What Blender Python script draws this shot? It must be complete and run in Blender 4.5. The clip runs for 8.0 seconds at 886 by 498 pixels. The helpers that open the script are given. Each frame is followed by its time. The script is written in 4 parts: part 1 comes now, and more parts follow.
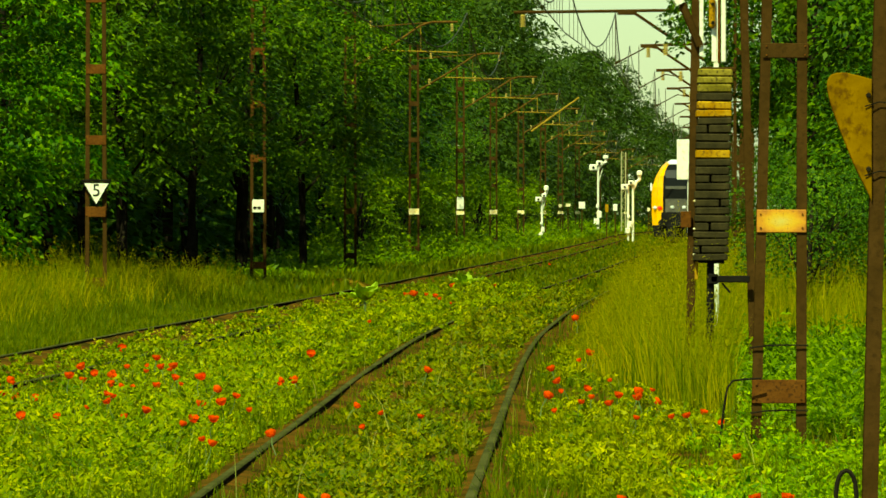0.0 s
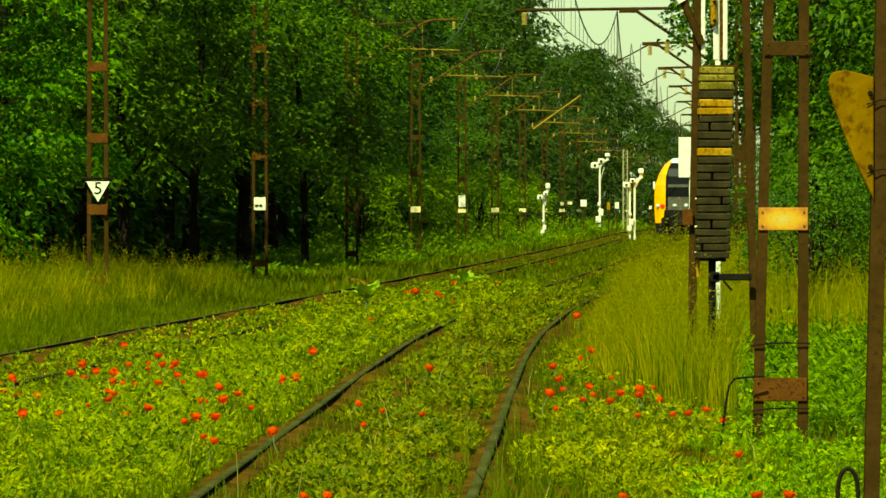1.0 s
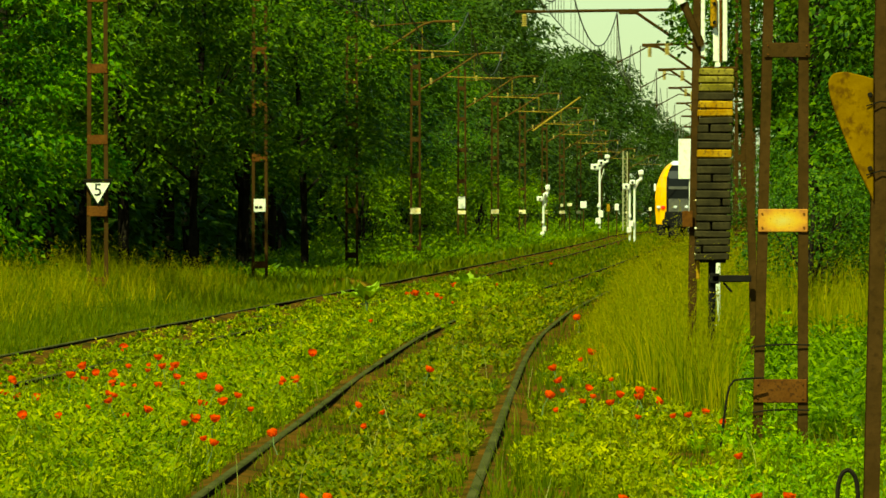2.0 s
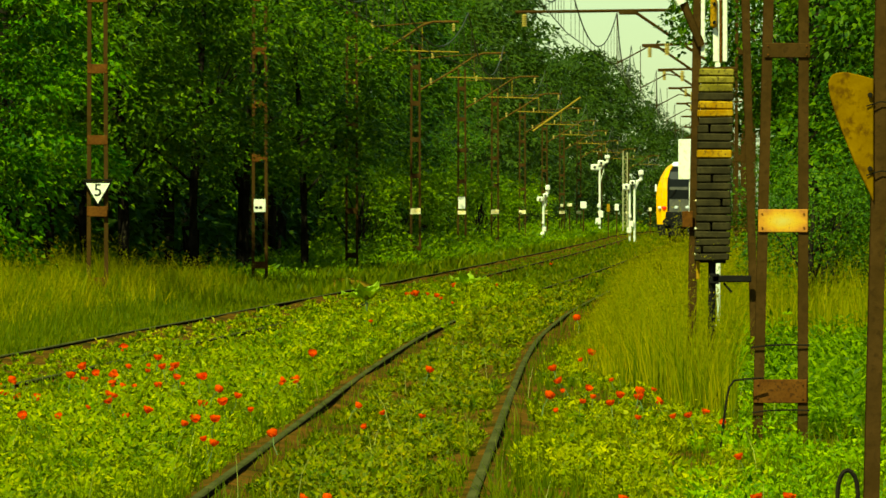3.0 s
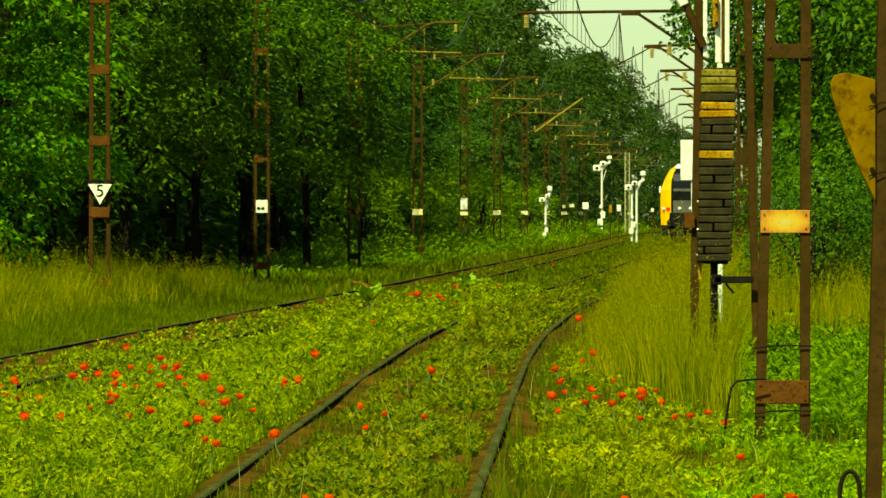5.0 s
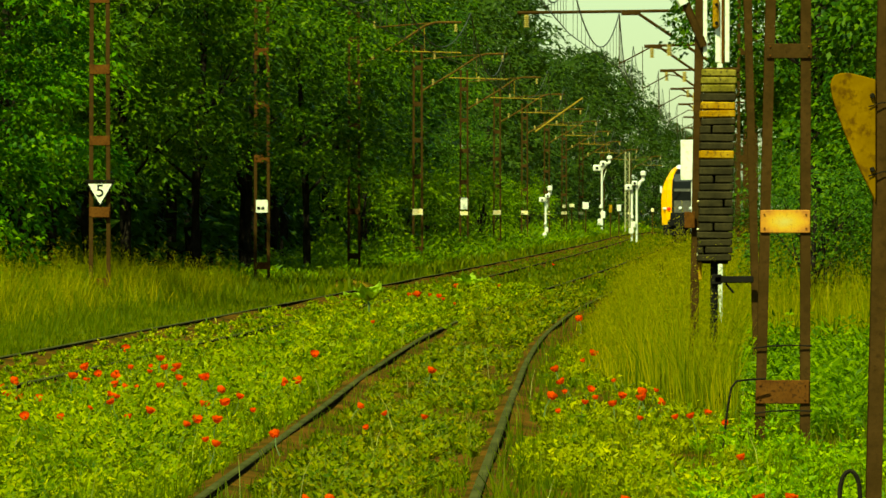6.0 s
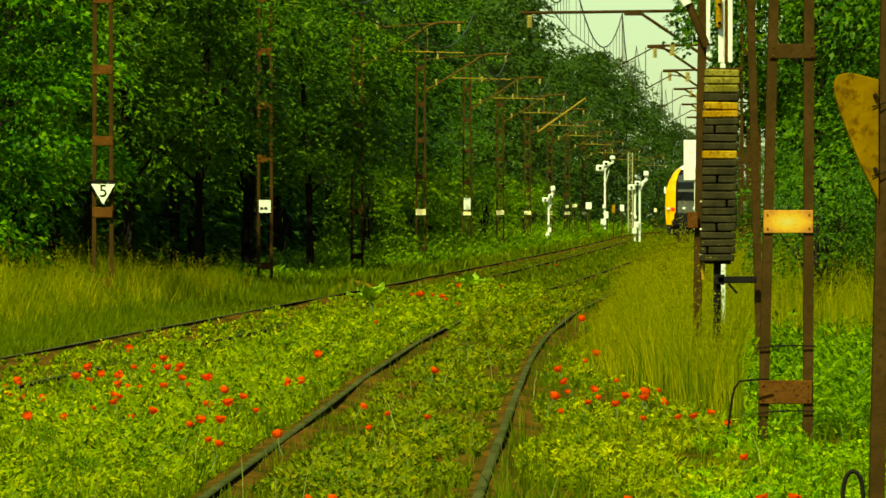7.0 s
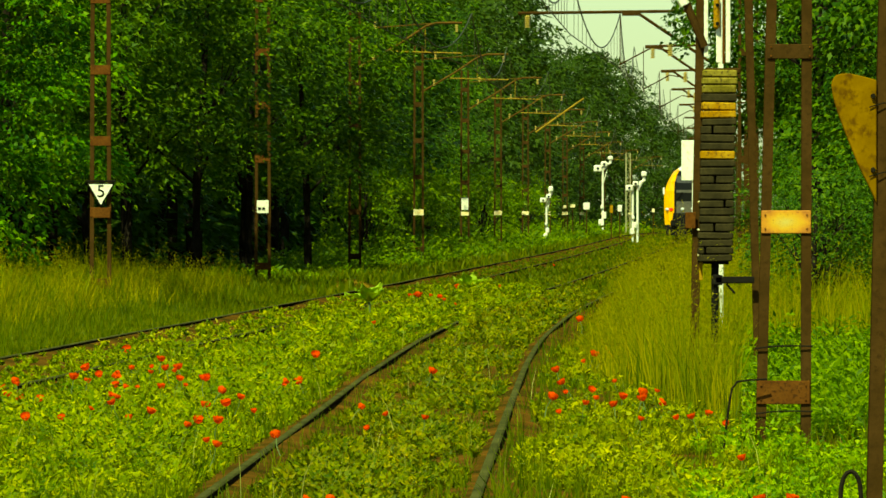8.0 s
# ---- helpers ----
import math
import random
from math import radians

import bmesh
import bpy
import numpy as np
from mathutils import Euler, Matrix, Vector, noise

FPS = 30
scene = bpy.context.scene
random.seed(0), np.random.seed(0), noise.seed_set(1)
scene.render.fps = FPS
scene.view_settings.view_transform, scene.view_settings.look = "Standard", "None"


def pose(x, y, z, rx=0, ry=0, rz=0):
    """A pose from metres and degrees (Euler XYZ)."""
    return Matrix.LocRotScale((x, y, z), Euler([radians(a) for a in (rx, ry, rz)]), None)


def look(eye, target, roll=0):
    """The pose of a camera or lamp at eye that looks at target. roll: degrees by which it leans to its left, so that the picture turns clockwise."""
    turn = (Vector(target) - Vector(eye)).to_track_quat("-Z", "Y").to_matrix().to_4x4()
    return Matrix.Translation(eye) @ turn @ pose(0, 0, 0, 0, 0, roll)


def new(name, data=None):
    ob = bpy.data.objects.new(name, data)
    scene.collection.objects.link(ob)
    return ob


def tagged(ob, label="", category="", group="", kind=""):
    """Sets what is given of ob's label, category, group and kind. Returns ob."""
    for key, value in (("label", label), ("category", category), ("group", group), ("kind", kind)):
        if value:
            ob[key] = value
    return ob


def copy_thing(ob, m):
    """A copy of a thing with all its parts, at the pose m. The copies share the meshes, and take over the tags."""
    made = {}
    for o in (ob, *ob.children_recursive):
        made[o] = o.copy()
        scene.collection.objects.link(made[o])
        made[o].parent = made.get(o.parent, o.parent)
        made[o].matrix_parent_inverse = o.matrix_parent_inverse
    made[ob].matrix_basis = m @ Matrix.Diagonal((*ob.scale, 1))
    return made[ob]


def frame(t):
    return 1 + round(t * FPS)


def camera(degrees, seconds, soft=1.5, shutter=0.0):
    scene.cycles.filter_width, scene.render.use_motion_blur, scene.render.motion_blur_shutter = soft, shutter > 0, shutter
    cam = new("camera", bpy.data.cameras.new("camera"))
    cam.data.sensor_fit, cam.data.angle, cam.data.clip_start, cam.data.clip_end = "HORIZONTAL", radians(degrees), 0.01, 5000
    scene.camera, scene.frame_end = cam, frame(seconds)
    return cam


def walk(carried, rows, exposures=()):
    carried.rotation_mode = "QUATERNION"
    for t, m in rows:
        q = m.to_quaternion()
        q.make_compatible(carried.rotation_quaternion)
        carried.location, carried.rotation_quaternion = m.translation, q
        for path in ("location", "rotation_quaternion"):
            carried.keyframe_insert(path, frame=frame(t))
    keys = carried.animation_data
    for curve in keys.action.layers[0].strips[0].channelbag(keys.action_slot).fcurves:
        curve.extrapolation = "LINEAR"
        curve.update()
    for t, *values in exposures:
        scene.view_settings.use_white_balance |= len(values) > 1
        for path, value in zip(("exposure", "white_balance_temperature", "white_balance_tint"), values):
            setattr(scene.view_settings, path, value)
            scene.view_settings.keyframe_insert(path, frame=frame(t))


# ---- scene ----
# camera on a tripod beside the line, long lens, small tremor
cam = camera(5.2818, 8.0, soft=1.58)
EYE = 1.55
SHAKE = [(0, -5, .5), (.3, -4, -1.5), (.5, -2.8, -3.2), (1, -2, -3.2), (1.5, -2.3, -1.5), (3, -2.3, 0), (3.5, 0, 0), (4, 0, 0),
         (4.5, 1.4, 1.5), (6, 1.6, 1.2), (6.5, 7, -.8), (7, 7, 1.5), (7.5, 4.4, 1.7), (8, 3.1, 2)]
STEP = math.degrees(1 / 17000)
walk(cam, [(t, pose(0, 0, EYE, 90 - .2123 + b * STEP, 0, a * STEP)) for t, a, b in SHAKE],
     [(0, 0.64, 8000, -41), (8, 0.64, 8000, -41)])

# ---- light ----
world = bpy.data.worlds.new("sky")
scene.world = world
world.use_nodes = True
SUN_DIR = Vector((-.25, -.64, .84)).normalized()
sky = world.node_tree.nodes.new("ShaderNodeTexSky")
sky.sky_type = "NISHITA"
sky.sun_disc = False
sky.sun_elevation = math.asin(SUN_DIR.z)
sky.sun_rotation = math.atan2(SUN_DIR.x, SUN_DIR.y)
sky.air_density, sky.dust_density, sky.ozone_density = 1.0, .4, 1.5
back = world.node_tree.nodes["Background"]
back.inputs["Strength"].default_value = .072
world.node_tree.links.new(sky.outputs[0], back.inputs[0])
sun = new("sun", bpy.data.lights.new("sun", "SUN"))
sun.data.energy, sun.data.angle, sun.data.color = 4.8, radians(.6), (1, .93, .8)
sun.matrix_basis = look(SUN_DIR * 50, (0, 0, 0))


# ---- materials ----
def nodes_of(name):
    m = bpy.data.materials.new(name)
    m.use_nodes = True
    nt = m.node_tree
    return m, nt, nt.nodes["Principled BSDF"]


def ramp(nt, src, stops):
    r = nt.nodes.new("ShaderNodeValToRGB")
    el = r.color_ramp.elements
    while len(el) < len(stops):
        el.new(.5)
    for e, (p, c) in zip(el, stops):
        e.position, e.color = p, (*c, 1)
    nt.links.new(src, r.inputs[0])
    return r.outputs[0]


def noise_of(nt, scale, detail=4, rough=.6):
    c = nt.nodes.new("ShaderNodeTexCoord")
    n = nt.nodes.new("ShaderNodeTexNoise")
    n.inputs["Scale"].default_value, n.inputs["Detail"].default_value, n.inputs["Roughness"].default_value = scale, detail, rough
    nt.links.new(c.outputs["Object"], n.inputs["Vector"])
    return n.outputs["Fac"]


def mix(nt, fac, a, b, kind="MIX"):
    m = nt.nodes.new("ShaderNodeMix")
    m.data_type, m.blend_type = "RGBA", kind
    for sock, v in ((m.inputs[0], fac), (m.inputs[6], a), (m.inputs[7], b)):
        if hasattr(v, "links"):
            nt.links.new(v, sock)
        else:
            sock.default_value = v if isinstance(v, float) else (*v, 1)
    return m.outputs[2]


def bump(nt, bsdf, src, strength, dist=.01):
    b = nt.nodes.new("ShaderNodeBump")
    b.inputs["Strength"].default_value, b.inputs["Distance"].default_value = strength, dist
    nt.links.new(src, b.inputs["Height"])
    nt.links.new(b.outputs[0], bsdf.inputs["Normal"])


def worn(name, c1, c2, c3=None, scale=9, rough=.75, metal=0.0, lo=.4, hi=.62, relief=.35):
    """Painted or weathered surface: two tones broken by stains at two scales."""
    m, nt, p = nodes_of(name)
    a = noise_of(nt, scale, 6, .7)
    b = noise_of(nt, scale * 7, 3, .6)
    col = ramp(nt, a, [(lo, c1), (hi, c2)])
    if c3:
        col = mix(nt, ramp(nt, b, [(.52, (0, 0, 0)), (.66, (1, 1, 1))]), col, c3)
    nt.links.new(col, p.inputs["Base Color"])
    p.inputs["Roughness"].default_value, p.inputs["Metallic"].default_value = rough, metal
    p.inputs["Specular IOR Level"].default_value = .5 if rough < .7 else 0.0
    if relief:
        bump(nt, p, b, relief)
    return m


def leafy(name, tones, through_tone, share=.35, gloss=.5, patch_scale=.35, low=(.72, .76, .7), high=(1.18, 1.12, 1.0)):
    """Leaves: each island its own tone between those given, some light passing through."""
    m, nt, p = nodes_of(name)
    g = nt.nodes.new("ShaderNodeNewGeometry")
    n = len(tones)
    col = ramp(nt, g.outputs["Random Per Island"], [((i + .5) / n, c) for i, c in enumerate(tones)])
    # strong low and high put shaded gaps and lit clumps into the leaf colour
    patch = ramp(nt, noise_of(nt, patch_scale, 3), [(.36, low), (.64, high)])
    col = mix(nt, 1.0, col, patch, "MULTIPLY")
    nt.links.new(col, p.inputs["Base Color"])
    p.inputs["Roughness"].default_value = gloss
    p.inputs["Specular IOR Level"].default_value = .06
    t = nt.nodes.new("ShaderNodeBsdfTranslucent")
    nt.links.new(mix(nt, 1.0, col, through_tone, "MULTIPLY"), t.inputs["Color"])
    s = nt.nodes.new("ShaderNodeMixShader")
    s.inputs[0].default_value = share
    nt.links.new(p.outputs[0], s.inputs[1])
    nt.links.new(t.outputs[0], s.inputs[2])
    nt.links.new(s.outputs[0], nt.nodes["Material Output"].inputs[0])
    return m


def plain(name, c, rough=.5, metal=0.0, glow=0.0):
    m, nt, p = nodes_of(name)
    col = ramp(nt, noise_of(nt, 6, 5), [(.3, tuple(x * .85 for x in c)), (.7, tuple(min(1, x * 1.1) for x in c))])
    nt.links.new(col, p.inputs["Base Color"])
    p.inputs["Roughness"].default_value, p.inputs["Metallic"].default_value = rough, metal
    if glow:
        p.inputs["Emission Color"].default_value = (*c, 1)
        p.inputs["Emission Strength"].default_value = glow
    return m


OAK = leafy("oak leaves", [(.0349, .0955, .0032), (.0513, .1348, .0043), (.0718, .1685, .0054), (.1026, .2078, .0065), (.1436, .2359, .0086)], (1.4, 1.7, .5), .22, .5, 1.0, (.45, .55, .45), (1.45, 1.3, 1.05))
# darker leaf copy for back-row trees: the forest's inner shade put into colour
SHADELEAF = leafy("shade-dark leaves", [(.02, .05, .003), (.03, .065, .004), (.045, .085, .005), (.06, .10, .006)], (1.4, 1.6, .5), .2)
FARLEAF = leafy("distant leaves", [(.0306, .0561, .0051), (.0425, .0731, .0068), (.0595, .0918, .0085)], (1.3, 1.5, .6), .25)
# weeds: the low patch tone stands for shade between the plants
WEED = leafy("weed leaves", [(.13, .17, .003), (.17, .21, .004), (.21, .245, .005), (.255, .28, .006), (.33, .315, .008)], (1.4, 1.4, .4), .2, .5, 3.4, (.32, .48, .4), (1.36, 1.24, 1.0))
VERGEWEED = leafy("verge weed leaves", [(.16, .175, .003), (.21, .225, .004), (.26, .265, .005), (.31, .30, .006), (.33, .31, .007)], (1.4, 1.4, .4), .2, .5, 3.4, (.32, .48, .4), (1.36, 1.24, 1.0))
DRYWEED = leafy("dry weed leaves", [(.10, .125, .004), (.16, .18, .005), (.21, .22, .006), (.25, .21, .008)], (1.3, 1.3, .4), .2, .5, 3.4, (.32, .48, .4), (1.36, 1.24, 1.0))
TALL = leafy("tall grass blades", [(.17, .185, .004), (.245, .245, .006), (.33, .295, .008), (.42, .34, .012)], (1.3, 1.3, .4), .5, .5, .5, (.7, .82, .7), (1.25, 1.12, 1.0))
LAWN = leafy("verge grass blades", [(.0765, .1105, .004), (.1105, .1487, .005), (.1445, .1785, .006), (.1955, .204, .008)], (1.4, 1.4, .4), .5)
NETTLE = leafy("nettle leaves", [(.0672, .1232, .0045), (.112, .1848, .0056), (.1624, .2408, .0067), (.2352, .308, .009)], (1.4, 1.6, .5), .35)
# darker tree-leaf copy; less light on these crowns is put into the colour
DIMLEAF = leafy("dim tree leaves", [(.024, .0576, .0036), (.0372, .084, .0048), (.0552, .1116, .0048), (.09, .1464, .0072)], (1.4, 1.6, .5), .2, .5, 1.0, (.6, .68, .6), (1.45, 1.3, 1.05))
GLADE = leafy("maple leaves", [(.034, .0735, .0032), (.0529, .105, .0042), (.0756, .1365, .0053), (.1134, .1733, .0074)], (1.4, 1.6, .5), .25, .5, 1.0, (.6, .68, .6), (1.45, 1.3, 1.05))
PANICLE = leafy("grass panicles", [(.22, .21, .004), (.28, .25, .006), (.34, .28, .010)], (1.2, 1.2, .5), .5)
YARM = worn("yellow weathered tube", (.3, .19, .02), (.38, .26, .04), (.18, .1, .02), scale=3, rough=.75)
BURDOCK = leafy("burdock leaves", [(.30, .39, .03), (.36, .43, .04)], (1.3, 1.4, .5), .3, .5, .35, (.9, .95, .9), (1.1, 1.05, 1.0))
# near-black tones put the forest hollow's shade into the trunks
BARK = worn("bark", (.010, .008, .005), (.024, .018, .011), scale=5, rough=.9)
SOIL = worn("soil", (.035, .026, .004), (.14, .06, .009), (.05, .042, .005), scale=.6, rough=.95)
# rust tones lowered, so the masts' shade is partly in the steel's colour
RUST = worn("rusty channel steel", (.042, .022, .005), (.064, .032, .008), (.038, .02, .005), scale=4, rough=.8)
RUSTPLATE = worn("rust plate", (.085, .03, .006), (.13, .05, .009), (.055, .022, .006), scale=6, rough=.8)
def pale_centre_plate(name):
    """Yellow paint, palest in the middle, rust-orange towards the ends."""
    m, nt, p = nodes_of(name)
    c = nt.nodes.new("ShaderNodeTexCoord")
    mp = nt.nodes.new("ShaderNodeMapping")
    mp.inputs["Location"].default_value = (-.95, 0, -.85)
    mp.inputs["Scale"].default_value = (1.9, 0, 1.7)
    g = nt.nodes.new("ShaderNodeTexGradient")
    g.gradient_type = "SPHERICAL"
    nt.links.new(c.outputs["Generated"], mp.inputs[0])
    nt.links.new(mp.outputs[0], g.inputs[0])
    n = noise_of(nt, 18, 6, .7)
    blend = mix(nt, .4, g.outputs["Fac"], n)
    col = ramp(nt, blend, [(.16, (.34, .11, .005)), (.32, (.54, .23, .006)), (.5, (.60, .34, .012)), (.85, (.54, .41, .08))])
    spots = ramp(nt, noise_of(nt, 70, 3), [(.62, (0, 0, 0)), (.7, (1, 1, 1))])
    nt.links.new(mix(nt, spots, col, (.25, .09, .008)), p.inputs["Base Color"])
    p.inputs["Roughness"].default_value = .7
    bump(nt, p, n, .3)
    return m


YELLOW = pale_centre_plate("pale-centred yellow paint")
SAND = worn("orange sand", (.17, .10, .008), (.24, .14, .012), (.14, .13, .012), scale=3, rough=.95)
CREAM = worn("cream plate paint", (.8, .64, .28), (.86, .76, .45), (.62, .4, .08), scale=4, rough=.72)
SHIELD = worn("flaking yellow shield paint", (.14, .070, .004), (.23, .122, .006), (.095, .044, .004), scale=2.5, rough=.72)
WHITE = worn("weathered white paint", (.84, .81, .6), (.78, .74, .52), (.6, .54, .34), scale=3, rough=.6)
BLACK = worn("black paint", (.008, .007, .005), (.014, .012, .008), scale=6, rough=.8)
IRON = worn("cast iron weights", (.024, .019, .008), (.05, .038, .014), (.03, .024, .01), scale=7, rough=.7)
OLIVE = worn("olive weight paint", (.13, .10, .012), (.29, .22, .035), (.07, .05, .012), scale=5, rough=.75)
AMBER = worn("amber band paint", (.30, .14, .008), (.42, .24, .02), (.12, .06, .01), scale=6, rough=.75)
RAILTOP = worn("dull rail head", (.045, .045, .013), (.085, .08, .022), scale=.8, rough=.75, relief=0)
RAILSIDE = worn("rusty rail web", (.016, .012, .006), (.035, .022, .009), scale=9, rough=.85, relief=0)
INSUL = plain("yellowed insulator", (.36, .25, .04), .3)
ARM = worn("rusty tube", (.09, .045, .009), (.15, .085, .015), (.06, .03, .01), scale=3, rough=.7)
WIRE = plain("aged copper wire", (.06, .055, .025), .6, .3)
POPPY = leafy("poppy petals", [(.85, .055, .004), (.92, .09, .006), (.9, .14, .01)], (1.2, .8, .5), .4)
PALE = worn("pale concrete", (.3, .27, .12), (.42, .38, .19), scale=3, rough=.9)
SHRUB = leafy("shrub leaves", [(.066, .12, .0036), (.102, .168, .0048), (.144, .216, .006), (.198, .258, .0072)], (1.4, 1.6, .5), .3)
LUSH = leafy("lush weed leaves", [(.12, .204, .0036), (.168, .258, .0048), (.228, .318, .006), (.3, .372, .0084)], (1.4, 1.5, .4), .2, .5, 3.4, (.32, .48, .4), (1.36, 1.24, 1.0))
STALK = leafy("pale dry stalks", [(.36, .36, .06), (.44, .42, .09), (.5, .45, .12)], (1.1, 1.1, .6), .4)
BLOSSOM = leafy("small yellow blossoms", [(.45, .40, .015), (.55, .48, .03), (.5, .46, .05)], (1.1, 1.1, .6), .4)
STEM = plain("green stem", (.09, .13, .02), .7)
CABLE = worn("black rubber cable", (.012, .010, .006), (.02, .016, .009), scale=6, rough=.8)
TRAINYEL = plain("yellow train paint", (.85, .40, .008), .35)
TRAINWHITE = plain("white train paint", (.75, .75, .7), .35)
TRAINGREY = worn("brownish grey train panel", (.05, .045, .03), (.11, .095, .055), scale=3, rough=.5)
TRAINBLACK = worn("black train skirt", (.010, .009, .007), (.018, .016, .012), scale=4, rough=.8)
GLASSDARK = plain("dark tinted glass", (.008, .008, .006), .3)
GLASSDARK.node_tree.nodes["Principled BSDF"].inputs["Specular IOR Level"].default_value = .15
TAIL = plain("red tail lamp", (.8, .012, .006), .3, 0.0, .9)
LAMPWHITE = plain("headlamp glass", (.7, .7, .62), .15)


# ---- building helpers ----
def part(name, bm, material, parent, label=""):
    me = bpy.data.meshes.new(name)
    bm.to_mesh(me)
    bm.free()
    me.materials.append(material)
    ob = new(name, me)
    ob.parent = parent
    if label:
        ob["label"] = label
    return ob


def thing(name, m, label, category, group="", kind=""):
    ob = new(name)
    ob.matrix_basis = m
    ob.empty_display_size = .2
    return tagged(ob, label, category, group, kind)


def box(bm, c, s, rot=None, bevel=0.0):
    """A box with centre c and size s, its edges rounded."""
    m = Matrix.Translation(c) @ (rot.to_4x4() if rot else Matrix()) @ Matrix.Diagonal((*s, 1))
    made = bmesh.ops.create_cube(bm, size=1, matrix=m)["verts"]
    if bevel:
        edges = list({e for v in made for e in v.link_edges})
        bmesh.ops.bevel(bm, geom=edges, offset=bevel, segments=1, affect="EDGES", profile=.5)


def tube(bm, pts, r, n=6, r2=None):
    """A round bar along the points."""
    pts = [Vector(p) for p in pts]
    rings = []
    for i, p in enumerate(pts):
        d = (pts[min(i + 1, len(pts) - 1)] - pts[max(i - 1, 0)]).normalized()
        q = d.to_track_quat("Z", "Y")
        rr = r + ((r2 if r2 is not None else r) - r) * i / max(1, len(pts) - 1)
        rings.append([bm.verts.new(p + q @ Vector((math.cos(a) * rr, math.sin(a) * rr, 0))) for a in (k * math.tau / n for k in range(n))])
    for a, b in zip(rings, rings[1:]):
        for k in range(n):
            bm.faces.new((a[k], a[(k + 1) % n], b[(k + 1) % n], b[k]))
    bm.faces.new(rings[0][::-1])
    bm.faces.new(rings[-1])


def beam(bm, p, q, w, d, flange=.008):
    """A channel beam from p to q: web of width w along x with two flanges of depth d."""
    p, q = Vector(p), Vector(q)
    prof = [(-w / 2, 0), (w / 2, 0), (w / 2, d), (w / 2 - flange, d), (w / 2 - flange, flange), (-w / 2 + flange, flange), (-w / 2 + flange, d), (-w / 2, d)]
    lo = [bm.verts.new((p.x + a, p.y + b, p.z)) for a, b in prof]
    hi = [bm.verts.new((q.x + a, q.y + b, q.z)) for a, b in prof]
    n = len(prof)
    for k in range(n):
        bm.faces.new((lo[k], lo[(k + 1) % n], hi[(k + 1) % n], hi[k]))
    bm.faces.new(lo[::-1])
    bm.faces.new(hi)


def soup(name, co, corners, material):
    """A mesh from an array of vertices (n, 3) and an array of faces (m, k)."""
    me = bpy.data.meshes.new(name)
    co, corners = np.asarray(co, np.float32), np.asarray(corners, np.int32)
    me.vertices.add(len(co))
    me.vertices.foreach_set("co", co.ravel())
    me.loops.add(corners.size)
    me.loops.foreach_set("vertex_index", corners.ravel())
    me.polygons.add(len(corners))
    me.polygons.foreach_set("loop_start", np.arange(0, corners.size, corners.shape[1], dtype=np.int32))
    me.update(calc_edges=True)
    me.materials.append(material)
    return me


def unit(a):
    return a / np.maximum(np.linalg.norm(a, axis=1, keepdims=True), 1e-6)


def leaves(name, pos, along, up, length, width, material, fold=.25):
    """One pointed, folded leaf at each place: along its length, up its face."""
    along = unit(along)
    side = unit(np.cross(along, up))
    nor = np.cross(side, along)
    L, W = length[:, None], width[:, None]
    if fold == 0:
        co = np.stack([pos + side * W * .5, pos + along * L, pos - side * W * .5], 1).reshape(-1, 3)
        return soup(name, co, np.arange(len(co)).reshape(-1, 3), material)
    a = pos
    b = pos + along * L * .45 + side * W * .5 + nor * W * fold
    c = pos + along * L - nor * L * .12
    d = pos + along * L * .45 - side * W * .5 + nor * W * fold
    co = np.stack([a, b, c, d], 1).reshape(-1, 3)
    return soup(name, co, np.arange(len(co)).reshape(-1, 4), material)


def blades(name, pos, height, width, lean, material, rng):
    """One bent, tapering grass blade at each place, in three triangles."""
    n = len(pos)
    az = rng.uniform(0, math.tau, n)
    d = np.stack([np.cos(az), np.sin(az), np.zeros(n)], 1)
    th = rng.uniform(-.9, .9, n)
    s = np.stack([np.cos(th), np.sin(th), np.zeros(n)], 1) * width[:, None] * .5
    h = height[:, None]
    up = np.array([[0, 0, 1.0]])
    mid = pos + up * h * .55 + d * h * lean[:, None] * .3
    tip = pos + up * h + d * h * lean[:, None]
    co = np.stack([pos - s, pos + s, mid + s * .8, mid - s * .8, tip], 1).reshape(-1, 3)
    k = np.arange(n)[:, None] * 5
    tri = np.concatenate([k + np.array([[0, 1, 2]]), k + np.array([[0, 2, 3]]), k + np.array([[3, 2, 4]])], 0)
    return soup(name, co, tri, material)


# ---- the two lines of the railway, as x over y ----
def smooth_table(y, ys, xs):
    i = np.clip(np.searchsorted(ys, y) - 1, 0, len(ys) - 2)
    t = np.clip((y - ys[i]) / (ys[i + 1] - ys[i]), 0, 1)
    m = np.gradient(xs, ys)
    w = ys[i + 1] - ys[i]
    return ((2 * t**3 - 3 * t**2 + 1) * xs[i] + (t**3 - 2 * t**2 + t) * w * m[i] + (3 * t**2 - 2 * t**3) * xs[i + 1] + (t**3 - t**2) * w * m[i + 1])


GAP_Y = np.array([0, 40, 60, 80, 100, 120, 140, 160, 190, 230, 360, 1400.0])
GAP_X = np.array([6.3, 5.5, 5.1, 4.71, 4.33, 4.03, 3.85, 3.77, 3.80, 3.93, 4.2, 4.2])


def far_line(y):
    """Centre of the far track."""
    y = np.asarray(y, float)
    c = np.minimum(y, 1100)
    return -6.734e-6 * c * c + .0348427 * c - 7.65 + 6e-5 * np.maximum(c - 650, 0) ** 2 + (y - c) * .074


def near_line(y):
    """Centre of the near track."""
    y = np.asarray(y, float)
    return far_line(y) + smooth_table(y, GAP_Y, GAP_X)


